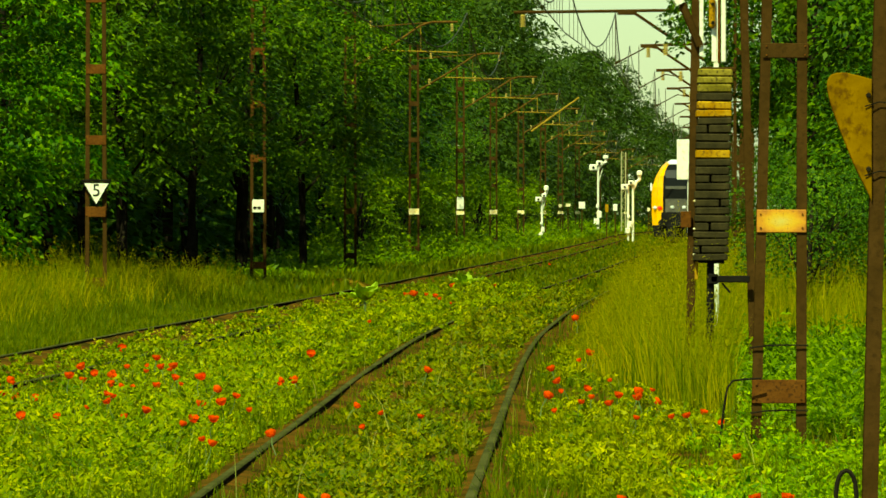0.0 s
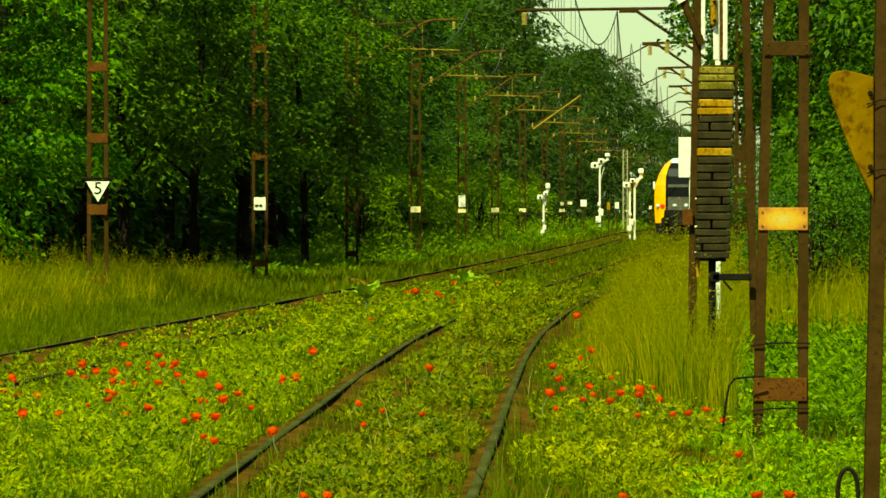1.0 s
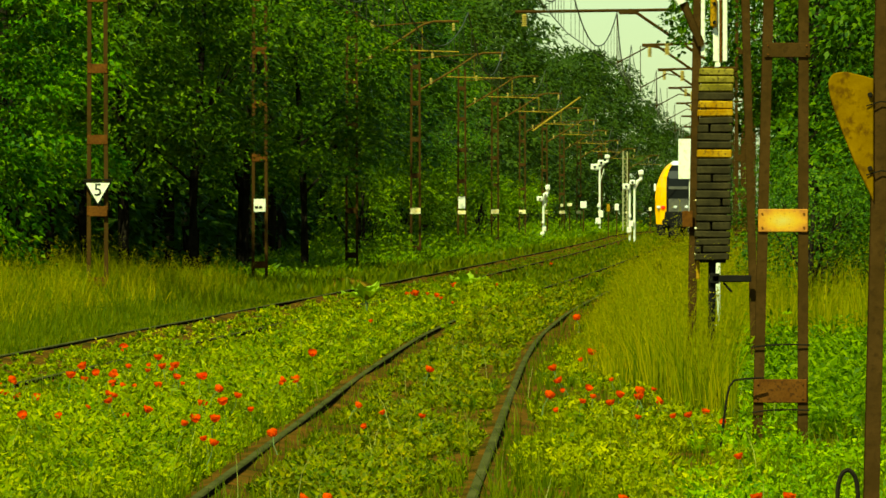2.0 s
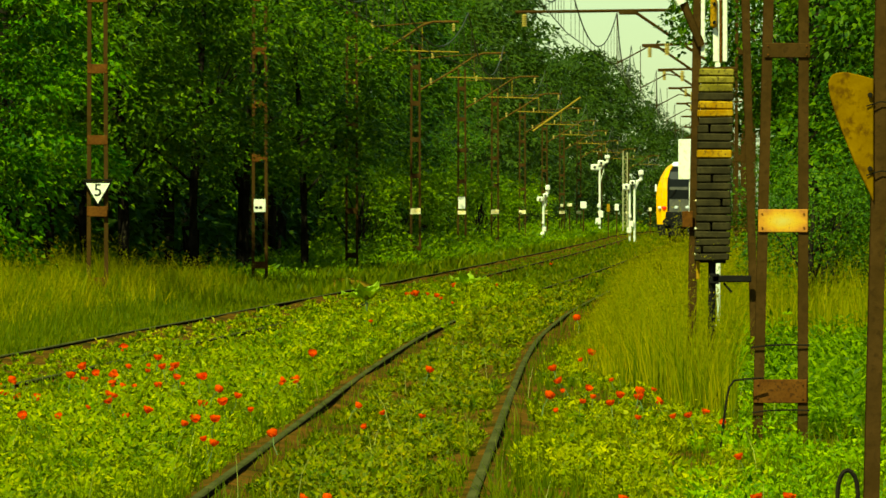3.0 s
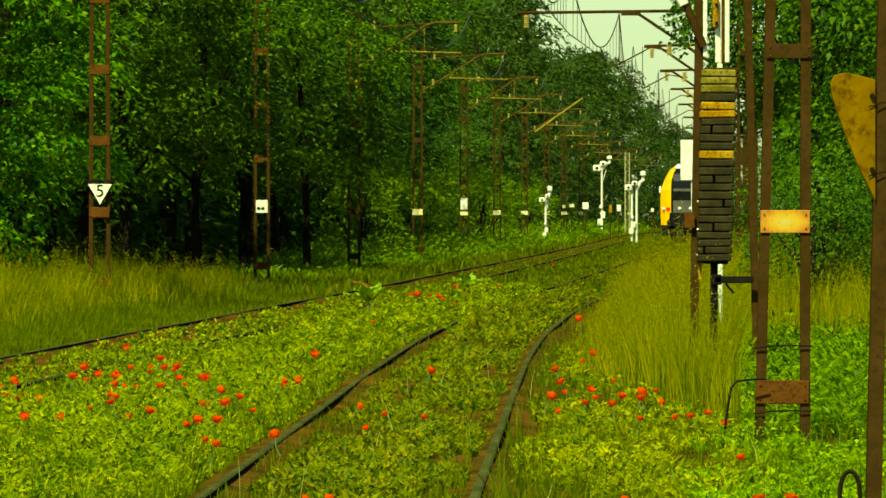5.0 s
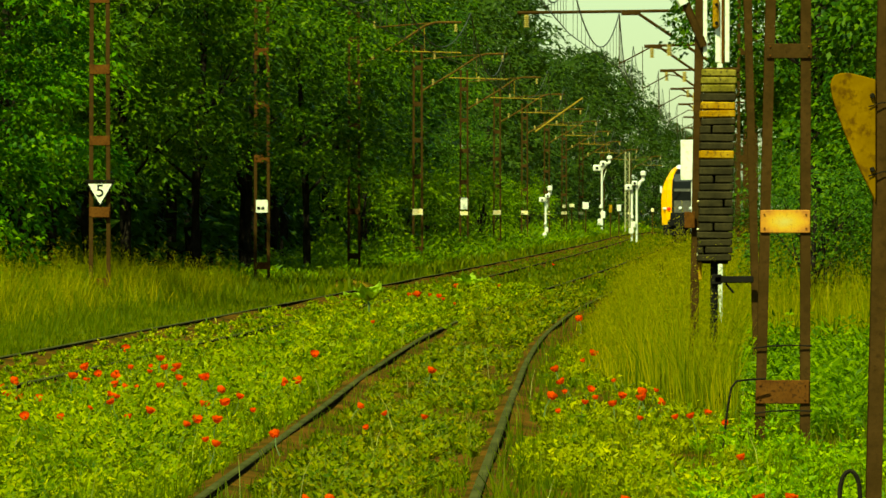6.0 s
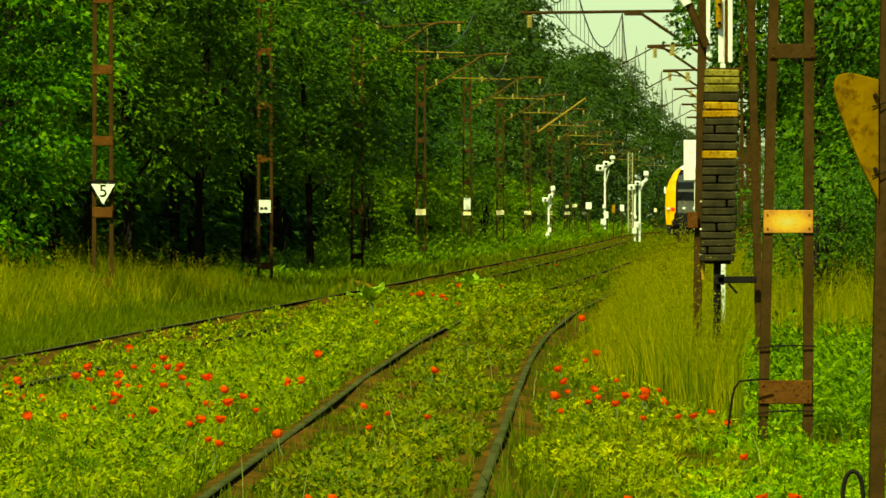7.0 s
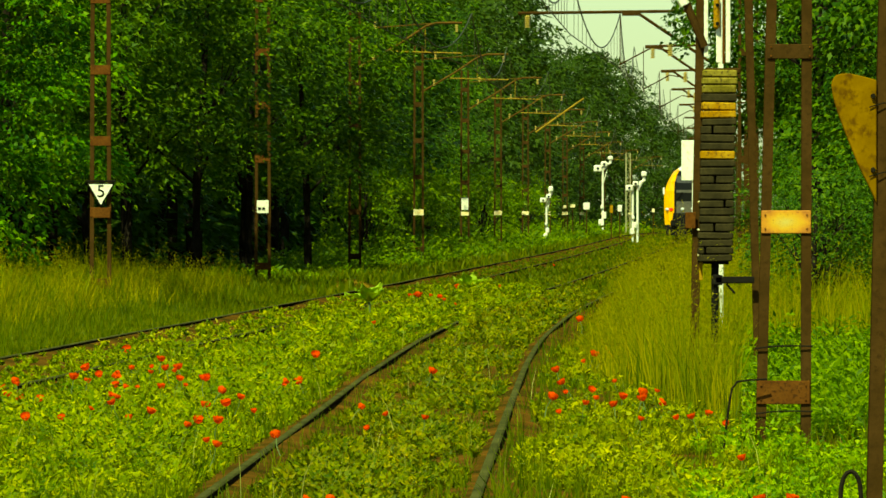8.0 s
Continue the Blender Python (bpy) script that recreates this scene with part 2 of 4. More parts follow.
def ground_z(x, y):
    """Height of the ground; the rail heads lie at 0."""
    d = np.minimum(np.abs(np.abs(x - near_line(y)) - .7535), np.abs(np.abs(x - far_line(y)) - .7535))
    return -.09 + .015 * np.sin(x * .9 + y * .05) * np.cos(y * .11) + .015 * np.sin(x * 2.3 - y * .31) + .055 * np.exp(-(d / .22) ** 2)


# ---- ground and track ----
def make_ground():
    ys = np.concatenate([np.linspace(-300, 30, 12), np.linspace(34, 260, 90), np.linspace(268, 700, 40), np.linspace(740, 4500, 40)])
    xs = np.concatenate([np.linspace(-1500, -40, 16), np.linspace(-36, -10, 14), np.linspace(-9.5, 12, 173), np.linspace(13, 60, 48), np.linspace(80, 1500, 16)])
    gx, gy = np.meshgrid(xs, ys)
    gz = ground_z(gx, gy)
    co = np.stack([gx, gy, gz], 2).reshape(-1, 3)
    n = len(xs)
    i = (np.arange(len(ys) - 1)[:, None] * n + np.arange(n - 1)[None, :]).ravel()
    me = soup("ground", co, np.stack([i, i + 1, i + n + 1, i + n], 1), SOIL)
    me.shade_smooth()
    tagged(new("ground", me), "brown earth overgrown with weeds along the railway", "ground", "", "structure")


def rail_mesh(line, offset, start, stop):
    """A rail of true section swept along the line: polished head, web, foot."""
    prof = [(-.022, 0), (.022, 0), (.034, -.008), (.036, -.03), (.009, -.042), (.009, -.125), (.07, -.14), (.07, -.15), (-.07, -.15), (-.07, -.14), (-.009, -.125), (-.009, -.042), (-.036, -.03), (-.034, -.008)]
    ys = np.arange(start, stop, 3.0)
    xs = line(ys) + offset
    wob = .003 * np.sin(ys * .17 + offset)
    bm = bmesh.new()
    rings = [[bm.verts.new((x + a * .9, y, b + w)) for a, b in prof] for x, y, w in zip(xs, ys, wob)]
    k = len(prof)
    for a, b in zip(rings, rings[1:]):
        for j in range(k):
            f = bm.faces.new((a[j], b[j], b[(j + 1) % k], a[(j + 1) % k]))
            f.material_index = 0 if j in (0, 1, len(prof) - 1) else 1
    return bm


def make_track(name, line, start, label):
    t = thing(name, Matrix(), label, "railway track", "railway tracks", "structure")
    for off in (-.7535, .7535):
        ob = part("rail", rail_mesh(line, off, start, 1100), RAILTOP, t, "worn steel rail with a shiny head")
        ob.data.materials.append(RAILSIDE)


make_ground()
make_track("track_near", near_line, 30, "near rusty railway track sunk in weeds")
make_track("track_far", far_line, 60, "far rusty railway track behind the poppies")


# ---- lattice masts ----
def mast(name, x, y, side, label, group, top=7.0, wide=.36, taper=.14, lean=0.0, depth=.09, plates=(), first=.42, step=1.17, arm=True, low=-.25, chan=.068, batten=None, stay=False, reach=0.0):
    """Two channels joined by batten plates, a tubular bracket with insulators reaching over the track on the given side."""
    base = thing(name, pose(x, y, 0), label, "mast", group)
    hw = wide / 2 - chan / 2

    def edge(z, s):
        return s * (hw - taper * hw * (z / top)) + lean * z
    for s in (-1, 1):
        bm = bmesh.new()
        beam(bm, (edge(low, s), 0, low), (edge(top, s), 0, top), chan, depth)
        part("channel", bm, RUST, base)
    z = first
    while z < top:
        if not any(abs(z - p[0]) < .3 for p in plates):
            bm = bmesh.new()
            w = edge(z, 1) - edge(z, -1) + chan * .9
            box(bm, (lean * z, -.008, z), (w, .012, .155), None, .003)
            part("batten", bm, batten or RUSTPLATE, base, "rust-red batten plate")
        z += step
    for zz, ww, hh, mat, lab in plates:
        bm = bmesh.new()
        box(bm, (lean * zz, -.02, zz), (ww, .012, hh), None, .004)
        for s in (-1, 1):
            box(bm, (lean * zz + s * ww * .38, -.029, zz), (.018, .01, .018), None, .003)
        part("plate", bm, mat, base, lab)
    if arm and reach:
        # level tube carried by a slanting strut, drop rod and bent steady arm
        e = side
        bm = bmesh.new()
        tube(bm, [(e * .1, .04, 7.06), (e * reach, .04, 6.98)], .042, 8)
        part("level_tube", bm, RUST, base, "rusty level bracket tube")
        bm = bmesh.new()
        tube(bm, [(e * .1, .04, 5.2), (e * 1.2, .04, 5.72), (e * 3.05, .04, 6.97)], .042, 8)
        part("strut", bm, RUST, base, "rusty slanting strut")
        bm = bmesh.new()
        box(bm, (e * 3.25, .04, 6.96), (.5, .09, .1), None, .015)
        part("clamp", bm, RUST, base)
        bm = bmesh.new()
        tube(bm, [(e * 3.55, .04, 5.5), (e * 3.55, .04, 6.95)], .014, 5)
        part("drop_rod", bm, RUST, base)
        bm = bmesh.new()
        tube(bm, [(e * 2.1, .04, 5.95), (e * 2.7, .04, 6.05), (e * 3.55, .04, 5.6)], .022, 6)
        part("steady_arm", bm, RUST, base)
        for px, pz in ((2.2, 5.85), (reach - .25, 6.62)):
            bm = bmesh.new()
            for k in range(6):
                bmesh.ops.create_cone(bm, cap_ends=True, segments=8, radius1=.085, radius2=.04, depth=.05, matrix=Matrix.Translation((e * px, .04, pz + k * .055)))
            part("insulator", bm, INSUL, base, "yellowed ribbed insulator")
    elif arm:
        e = side
        bm = bmesh.new()
        tube(bm, [(e * .1, .04, 5.5), (e * 1.2, .04, 6.15), (e * 1.9, .04, 6.62), (e * 2.2, .04, 6.72), (e * 2.9, .04, 6.72)], .035)
        part("bracket_tube", bm, ARM, base)
        bm = bmesh.new()
        tube(bm, [(e * .1, .04, 6.55), (e * 2.7, .04, 6.75)], .018)
        part("tie_rod", bm, ARM, base)
        bm = bmesh.new()
        tube(bm, [(e * 1.0, .04, 5.95), (e * 2.9, .04, 5.9)], .02)
        tube(bm, [(e * 1.9, .04, 6.62), (e * 1.9, .04, 5.92)], .012)
        part("registration_arm", bm, YARM, base, "yellow weathered registration arm")
        if stay:
            bm = bmesh.new()
            tube(bm, [(e * 1.63, .04, 5.1), (e * 3.7, .04, 6.57)], .045)
            part("stay_rod", bm, YARM, base, "pale yellow slanting stay")
        for px, pz in ((.5, 5.74), (.55, 6.58), (2.75, 6.5)):
            bm = bmesh.new()
            for k in range(4):
                bmesh.ops.create_cone(bm, cap_ends=True, segments=8, radius1=.05, radius2=.02, depth=.045, matrix=Matrix.Translation((e * px, .04, pz + k * .05)))
            part("insulator", bm, INSUL, base, "yellowed ribbed insulator")
    return base


MAST_Y = [158, 210, 259, 310, 363, 415, 473, 536, 602, 685, 770, 860]


def far_masts():
    for i, y in enumerate(MAST_Y):
        x = float(far_line(y)) - .75 - 2.6
        plates = [(1.62, .33, .19, CREAM, "cream number plate with peeling paint")]
        if i == 0:
            plates = []
        # this plate takes dark rust in place of cream, imitating its shade
        if i == 2:
            plates = [(1.62, .33, .16, RUST, "plate darkened to look shaded")]
        if i == 1:
            plates = [(1.72, .26, .28, WHITE, "white marker plate")]
        if i == 4:
            plates = [(1.95, .26, .45, WHITE, "white marker plate"), (1.58, .3, .14, CREAM, "cream number plate")]
        made = mast("catenary_mast", x, y, 1, "rusty lattice catenary mast at the forest edge", "catenary masts of the far track", top=7.0, plates=plates, stay=i == 5, batten=RUST if i > 1 else None, arm=i != 1)
        # dark bars stand in for leaf-shaped dapple on the white plate
        if i == 1:
            for bx in (-.07, .02):
                bm = bmesh.new()
                box(bm, (bx, -.034, 1.68), (.07, .01, .05), None, .01)
                part("bar", bm, BLACK, made, "dark bar imitating leaf dapple")


def near_masts():
    for y in MAST_Y[1:]:
        x = float(near_line(y)) + .75 + 2.6
        mast("catenary_mast", x, y, -1, "rusty lattice catenary mast beside the near track", "catenary masts of the near track", top=7.4, step=2.34, batten=RUST, reach=6.3 if y == 259 else 3.5 if y < 400 else 3.0, arm=y != 210)


def catenary(line, name):
    """Contact wire, sagging carrier wire and droppers of one track."""
    base = thing(name, Matrix(), "aged copper contact wire hung from a sagging carrier", "overhead wire", "overhead wires")
    for a, b in zip(MAST_Y, MAST_Y[1:]):
        bm = bmesh.new()
        st = (-.5, -.2) if MAST_Y.index(a) % 2 else (-.2, -.5)
        def px(y):
            f = (y - a) / (b - a)
            return float(line(a) + (line(b) - line(a)) * f) + st[0] + (st[1] - st[0]) * f
        tube(bm, [(px(a), a, 5.5), (px((a + b) / 2), (a + b) / 2, 5.47), (px(b), b, 5.5)], .013 if a < 300 else .009, 5)
        part("contact_wire", bm, WIRE, base)
        bm = bmesh.new()
        pts = []
        for k in range(15):
            y = a + (b - a) * k / 14
            pts.append((px(y), y, 5.66 + 1.3 * (2 * k / 14 - 1) ** 2))
        tube(bm, pts, .017 if a < 300 else .011, 5)
        part("carrier_wire", bm, WIRE, base)
        for p in pts[1:-1:2] if a > 300 else pts[1:-1]:
            bm = bmesh.new()
            tube(bm, [(p[0], p[1], 5.48), p], .006, 4)
            part("dropper", bm, WIRE, base)


far_masts()
near_masts()
catenary(far_line, "overhead_wire")
catenary(near_line, "overhead_wire")


# ---- near masts beside the camera's line of sight ----
def ladder_mast():
    """The pale-plated mast close to the weeds."""
    base = thing("catenary_mast", pose(2.281, 64.8, 0), "rusty lattice mast with a worn yellow plate", "mast")
    for b, t, lab in ((-.156, .03, ""), (.156, .17, "")):
        bm = bmesh.new()
        beam(bm, (b, 0, -.25), (t, 0, 7.2), .068, .1)
        part("channel", bm, RUST, base)
    for z, c, w, h, mat, lab in ((.35, .003, .36, .16, RUSTPLATE, "rust-red batten plate"), (1.5, .022, .335, .155, YELLOW, "batten plate in worn yellow paint"),
                                 (2.65, .05, .31, .10, RUST, ""), (3.8, .06, .3, .15, RUSTPLATE, ""), (5.0, .075, .26, .15, RUSTPLATE, "")):
        bm = bmesh.new()
        box(bm, (c, -.01, z), (w, .014, h), None, .004)
        plate = part("batten", bm, mat, base, lab)
        for s in (-1, 1):
            for v in (-1, 1):
                bm = bmesh.new()
                bmesh.ops.create_cone(bm, cap_ends=True, segments=6, radius1=.007, radius2=.006, depth=.012, matrix=Matrix.Translation((c + s * w * .42, -.02, z + v * h * .3)) @ pose(0, 0, 0, 90))
                part("bolt", bm, RUSTPLATE, plate)
    for z in (.655, .215):
        bm = bmesh.new()
        tube(bm, [(-.19, -.02, z - .01), (-.08, -.03, z + .005), (.06, -.03, z + .01), (.2, -.02, z + .006)], .0055, 5)
        part("binding_wire", bm, CABLE, base, "thin black binding wire")
    return base


def earth_cable():
    pts = [(2.17, 64.7, .44), (2.05, 64.68, .435), (1.97, 64.66, .425), (1.935, 64.65, .38), (1.915, 64.64, .28), (1.893, 64.62, .12), (1.865, 64.6, -.15)]
    bm = bmesh.new()
    tube(bm, pts, .008, 6)
    tagged(part("earth_cable", bm, CABLE, None), "black earthing cable bent from the mast into the weeds", "cable")


def edge_mast():
    """The mast at the very side, with a yellow shield plate bolted to it."""
    base = thing("catenary_mast", pose(1.985, 43.0, 0), "rusty lattice mast carrying a tapered yellow shield", "mast")
    for b, t in ((-.073, .103), (.32, .3)):
        bm = bmesh.new()
        beam(bm, (b + .0, 0, -.3), (t, 0, 7.0), .068, .12)
        part("channel", bm, RUST, base)
    for z in (.2, 1.35, 2.5, 3.7):
        bm = bmesh.new()
        box(bm, (.21, .03, z), (.2, .014, .14), None, .004)
        part("batten", bm, RUSTPLATE, base)
    # tapered plate: wide rounded top, running to a point low on the channel
    out = [(-.052, 1.60), (-.052, 2.152), (-.11, 2.168), (-.174, 2.183), (-.215, 2.180), (-.237, 2.172)]
    out += [(-.250, 2.150), (-.2545, 2.127), (-.248, 2.08), (-.229, 2.013), (-.186, 1.899), (-.1355, 1.773), (-.072, 1.646)]
    bm = bmesh.new()
    fr = [bm.verts.new((a, -.02, b)) for a, b in out]
    f = bm.faces.new(fr)
    ex = bmesh.ops.extrude_face_region(bm, geom=[f])["geom"]
    bmesh.ops.translate(bm, verts=[v for v in ex if isinstance(v, bmesh.types.BMVert)], vec=(0, .05, 0))
    bmesh.ops.recalc_face_normals(bm, faces=bm.faces)
    bmesh.ops.bevel(bm, geom=list(bm.edges), offset=.006, segments=2, affect="EDGES", profile=.5)
    part("shield", bm, SHIELD, base, "tapered shield in flaking yellow paint")
    for z in (1.75, 2.08):
        bm = bmesh.new()
        bmesh.ops.create_cone(bm, cap_ends=True, segments=8, radius1=.012, radius2=.01, depth=.02, matrix=Matrix.Translation((-.068, -.03, z)) @ pose(0, 0, 0, 90))
        part("bolt", bm, CABLE, base)
    for z in (1.72, 2.03):
        bm = bmesh.new()
        tube(bm, [(-.085, -.03, z), (-.02, -.02, z + .02), (.08, -.02, z + .01)], .003, 5)
        part("binding_wire", bm, CABLE, base)
    return base


def ground_cable():
    bm = bmesh.new()
    pts = [(1.818 + .045 * math.cos(a), 43, .30 + .10 * math.sin(a)) for a in np.linspace(0, math.pi, 9)]
    pts = [(1.868, 43, -.2)] + pts + [(1.768, 43, .1), (1.758, 43, -.2)]
    tube(bm, pts, .012, 6)
    tagged(part("ground_cable", bm, CABLE, None), "black cable loop rising out of the grass", "cable")


def weight_mast():
    """The tensioning mast: guide channels, a stack of cast weights, black foot and bar."""
    Y = 83
    base = thing("tension_mast", pose(2.404, Y, 0), "rusty tensioning mast with a tall stack of weights", "mast")
    for b, t, w in ((-.255, -.12, .075), (.32, .12, .068)):
        bm = bmesh.new()
        beam(bm, (b, .05, -.25), (t, .05, 7.2), w, .1)
        part("channel", bm, RUST, base)
    rng = random.Random(4)
    z, k = 1.14, 0
    while z < 2.79:
        h = rng.uniform(.062, .078)
        zc = z + h / 2
        cx = -.068 + (zc - 1.14) * .024 + rng.uniform(-.006, .006)
        mat, lab = IRON, "dark cast weight"
        if zc > 2.565:
            mat, lab = OLIVE, "olive painted weight"
        if 2.05 < zc < 2.13 or 2.39 < zc < 2.5:
            mat, lab = AMBER, "amber painted weight"
        bm = bmesh.new()
        slot = .018
        w = .30 + rng.uniform(-.008, .008)
        sx = cx + (rng.choice((-.09, -.05, -.02, .02, .07)) if k % 3 == 1 else .3)
        if k % 3 == 1 and mat is IRON:
            l, r = cx - w / 2, cx + w / 2
            box(bm, ((l + sx - slot / 2) / 2, 0, zc), (sx - slot / 2 - l, .28, h * .9), None, .008)
            box(bm, ((r + sx + slot / 2) / 2, 0, zc + .002), (r - sx - slot / 2, .28, h * .9), None, .008)
            box(bm, (sx, .05, zc), (slot * 1.2, .15, h * .8), None)
        else:
            box(bm, (cx, 0, zc), (w, .28, h * .9), Matrix.Rotation(rng.uniform(-.025, .025), 3, "Y"), .01)
        part("weight", bm, mat, base, lab)
        z += h
        k += 1
    # added dark sheet, so the white post doesn't show between the weights
    bm = bmesh.new()
    box(bm, (-.05, .12, 1.95), (.25, .03, 1.66), Matrix.Rotation(.024, 3, "Y"), .005)
    part("gap_backing", bm, BLACK, base, "dark sheet added to fill the gaps between weights")
    bm = bmesh.new()
    tube(bm, [(-.072, -.02, -.2), (-.072, -.02, .5), (-.068, -.02, 1.15)], .033, 8)
    part("guide_foot", bm, BLACK, base, "black guide foot")
    bm = bmesh.new()
    box(bm, (.1, -.06, .985), (.34, .05, .06), None, .008)
    box(bm, (-.05, -.05, .985), (.09, .07, .09), None, .008)
    part("guide_bar", bm, BLACK, base, "black guide bar")
    bm = bmesh.new()
    tube(bm, [(.03, -.04, .95), (.1, -.06, .87)], .01, 6)
    part("latch", bm, BLACK, base)
    for x, z0, z1, w in ((-.035, 2.86, 7, .045), (.045, 2.86, 7, .04), (-.145, 2.91, 3.5, .035)):
        bm = bmesh.new()
        box(bm, (x, .02, (z0 + z1) / 2), (w, .03, z1 - z0), None, .006)
        part("guide_strip", bm, WHITE, base, "white painted guide strip")
    bm = bmesh.new()
    box(bm, (-.055, -.04, 3.3), (.055, .04, .3), None, .02)
    shackle = part("shackle", bm, AMBER, base, "amber shackle above the weights")
    for zz in (3.2, 3.36):
        bm = bmesh.new()
        bmesh.ops.create_cone(bm, cap_ends=True, segments=10, radius1=.016, radius2=.014, depth=.02, matrix=Matrix.Translation((-.05, -.065, zz)) @ pose(0, 0, 0, 90))
        part("bolt", bm, BLACK, shackle)
    bm = bmesh.new()
    box(bm, (.005, -.0, 3.9), (.022, .03, 2.1), None, .004)
    part("rope", bm, RUSTPLATE, base, "rust-red tension rope")
    bm = bmesh.new()
    box(bm, (0, .0, 2.79), (.3, .2, .05), None, .01)
    part("yoke", bm, RUST, base)
    bm = bmesh.new()
    box(bm, (-.28, -.0, 1.5), (.09, .02, .14), None, .004)
    part("plate", bm, RUSTPLATE, base, "small orange rust plate")
    bm = bmesh.new()
    box(bm, (-.19, -.01, 1.06), (.03, .02, .16), None, .005)
    part("strip", bm, AMBER, base, "short amber painted strip")
    for zz, xx in ((1.42, -.225), (1.66, -.222), (1.2, -.225)):
        bm = bmesh.new()
        box(bm, (xx + .02, -.1, zz), (.035, .03, .016), None, .004)
        part("clip", bm, CREAM, base, "pale metal clip")
    bm = bmesh.new()
    tube(bm, [(-.16, .0, 3.0), (-.32, .0, 3.38), (-.62, .02, 4.0)], .035, 8)
    part("stay", bm, RUST, base)
    bm = bmesh.new()
    tube(bm, [(-.33, -.02, 3.36), (-.45, -.02, 3.6)], .045, 8)
    part("stay_insulator", bm, WHITE, base, "white insulator on the stay")
    return base


def white_post(x, y, w, top, label, parts):
    base = thing("marker_post", pose(x, y, 0), label, "post")
    bm = bmesh.new()
    box(bm, (0, 0, top / 2 - .15), (w, w, top + .3), None, .008)
    part("post", bm, WHITE, base)
    for px, pz, pw, ph in parts:
        bm = bmesh.new()
        box(bm, (px, -w / 2 - .012, pz), (pw, .02, ph), None, .004)
        part("board", bm, WHITE, base, "white rectangular board")
    return base


ladder_mast()
earth_cable()
edge_mast()
ground_cable()
weight_mast()
white_post(2.63, 91.5, .05, 6.0, "slim white painted post behind the weights", [])
white_post(2.86, 110, .055, 2.3, "white post with a tall white board", [(-.075, 2.17, .15, .46)])


# ---- triangular speed sign on the first far mast ----
def speed_sign():
    x = float(far_line(158)) - 3.35
    base = thing("speed_sign", pose(x + .01, 157.9, 1.88), "white downward triangle with a black rim and numeral", "railway sign")
    for s, y, mat, name in ((1.0, 0, BLACK, "rim"), (.84, -.012, WHITE, "face")):
        bm = bmesh.new()
        w, h = .235 * s, .40 * s
        cz = .045
        tri = [(-w, .19 * s + cz * (1 - s)), (w, .19 * s + cz * (1 - s)), (0, .19 * s - h + cz * (1 - s))]
        f = bm.faces.new([bm.verts.new((a, y, b)) for a, b in tri])
        ex = bmesh.ops.extrude_face_region(bm, geom=[f])["geom"]
        bmesh.ops.translate(bm, verts=[v for v in ex if isinstance(v, bmesh.types.BMVert)], vec=(0, .01, 0))
        bmesh.ops.recalc_face_normals(bm, faces=bm.faces)
        part(name, bm, mat, base)
    cu = bpy.data.curves.new("numeral", "FONT")
    cu.body, cu.size, cu.align_x, cu.align_y, cu.extrude = "5", .29, "CENTER", "CENTER", .002
    cu.materials.append(BLACK)
    t = new("numeral", cu)
    t.parent = base
    t.matrix_basis = pose(0, -.016, .045, 90)
    bm = bmesh.new()
    box(bm, (0, .0, .215), (.49, .03, .035), None, .006)
    part("hood", bm, BLACK, base)
    bm = bmesh.new()
    box(bm, (0, .03, -.30), (.3, .02, .17), None, .006)
    part("plate", bm, RUSTPLATE, base, "rusty plate with red stain")


speed_sign()


# ---- light signals far down the line ----
def light_signal(x, y, top, head, crook, label, legs=(0,)):
    """A slim signal: post or twin posts, boards and lamp heads at the top, a crooked lamp arm, boxes low down."""
    base = thing("light_signal", pose(x, y, 0), label, "railway signal", "light signals")
    k = top / 6
    for lx in legs:
        bm = bmesh.new()
        tube(bm, [(lx, 0, -.25), (lx, 0, head)], .05 * k + .03, 10)
        part("post", bm, WHITE, base)
    bm = bmesh.new()
    tube(bm, [(legs[-1], 0, head - .15), (legs[-1] + crook * .55, 0, head + (top - head) * .3), (legs[-1] + crook, 0, head + (top - head) * .42), (legs[-1] + crook, 0, top)], .07 + .05 * k, 8)
    part("lamp_arm", bm, WHITE, base, "white crooked lamp arm")
    bm = bmesh.new()
    box(bm, (legs[-1] + crook, -.05, top - .12), (.3 * k + .1, .3, .3), None, .06)
    part("hood", bm, WHITE, base, "white lamp hood")
    for dx, dz, w, h in ((-.38 * k, -.05, .62 * k, .5 * k), (.1, .28 * k, .5 * k, .42 * k)):
        bm = bmesh.new()
        box(bm, (dx, -.14, head + dz), (w, .22, h), None, .07 * k)
        lamp = part("signal_head", bm, WHITE, base, "white signal head")
        bm = bmesh.new()
        bmesh.ops.create_cone(bm, cap_ends=True, segments=12, radius1=.11 * k, radius2=.1 * k, depth=.06, matrix=Matrix.Translation((dx, -.26, head + dz)) @ pose(0, 0, 0, 90))
        part("lens", bm, BLACK, lamp, "dark lens")
    for dx, z, w, h in ((-.12, .9, .42, .5), (.12, 1.45, .3, .55), (-.05, 2.1, .26, .3)):
        bm = bmesh.new()
        box(bm, (dx * k, -.1, z * k), (w * k, .22, h * k), None, .04)
        part("relay_box", bm, WHITE, base, "white relay box")
    bm = bmesh.new()
    tube(bm, [(.35 * k, .05, head - .1), (legs[-1] + .02, .05, head - 1.3 * k)], .03, 5)
    part("brace", bm, WHITE, base)


light_signal(12.5, 760, 6.15, 5.25, .6, "white light signal with a ladder beside the far track")
light_signal(10.62, 540, 3.95, 3.1, .36, "white light signal on twin posts between the tracks", (-.05, .22))
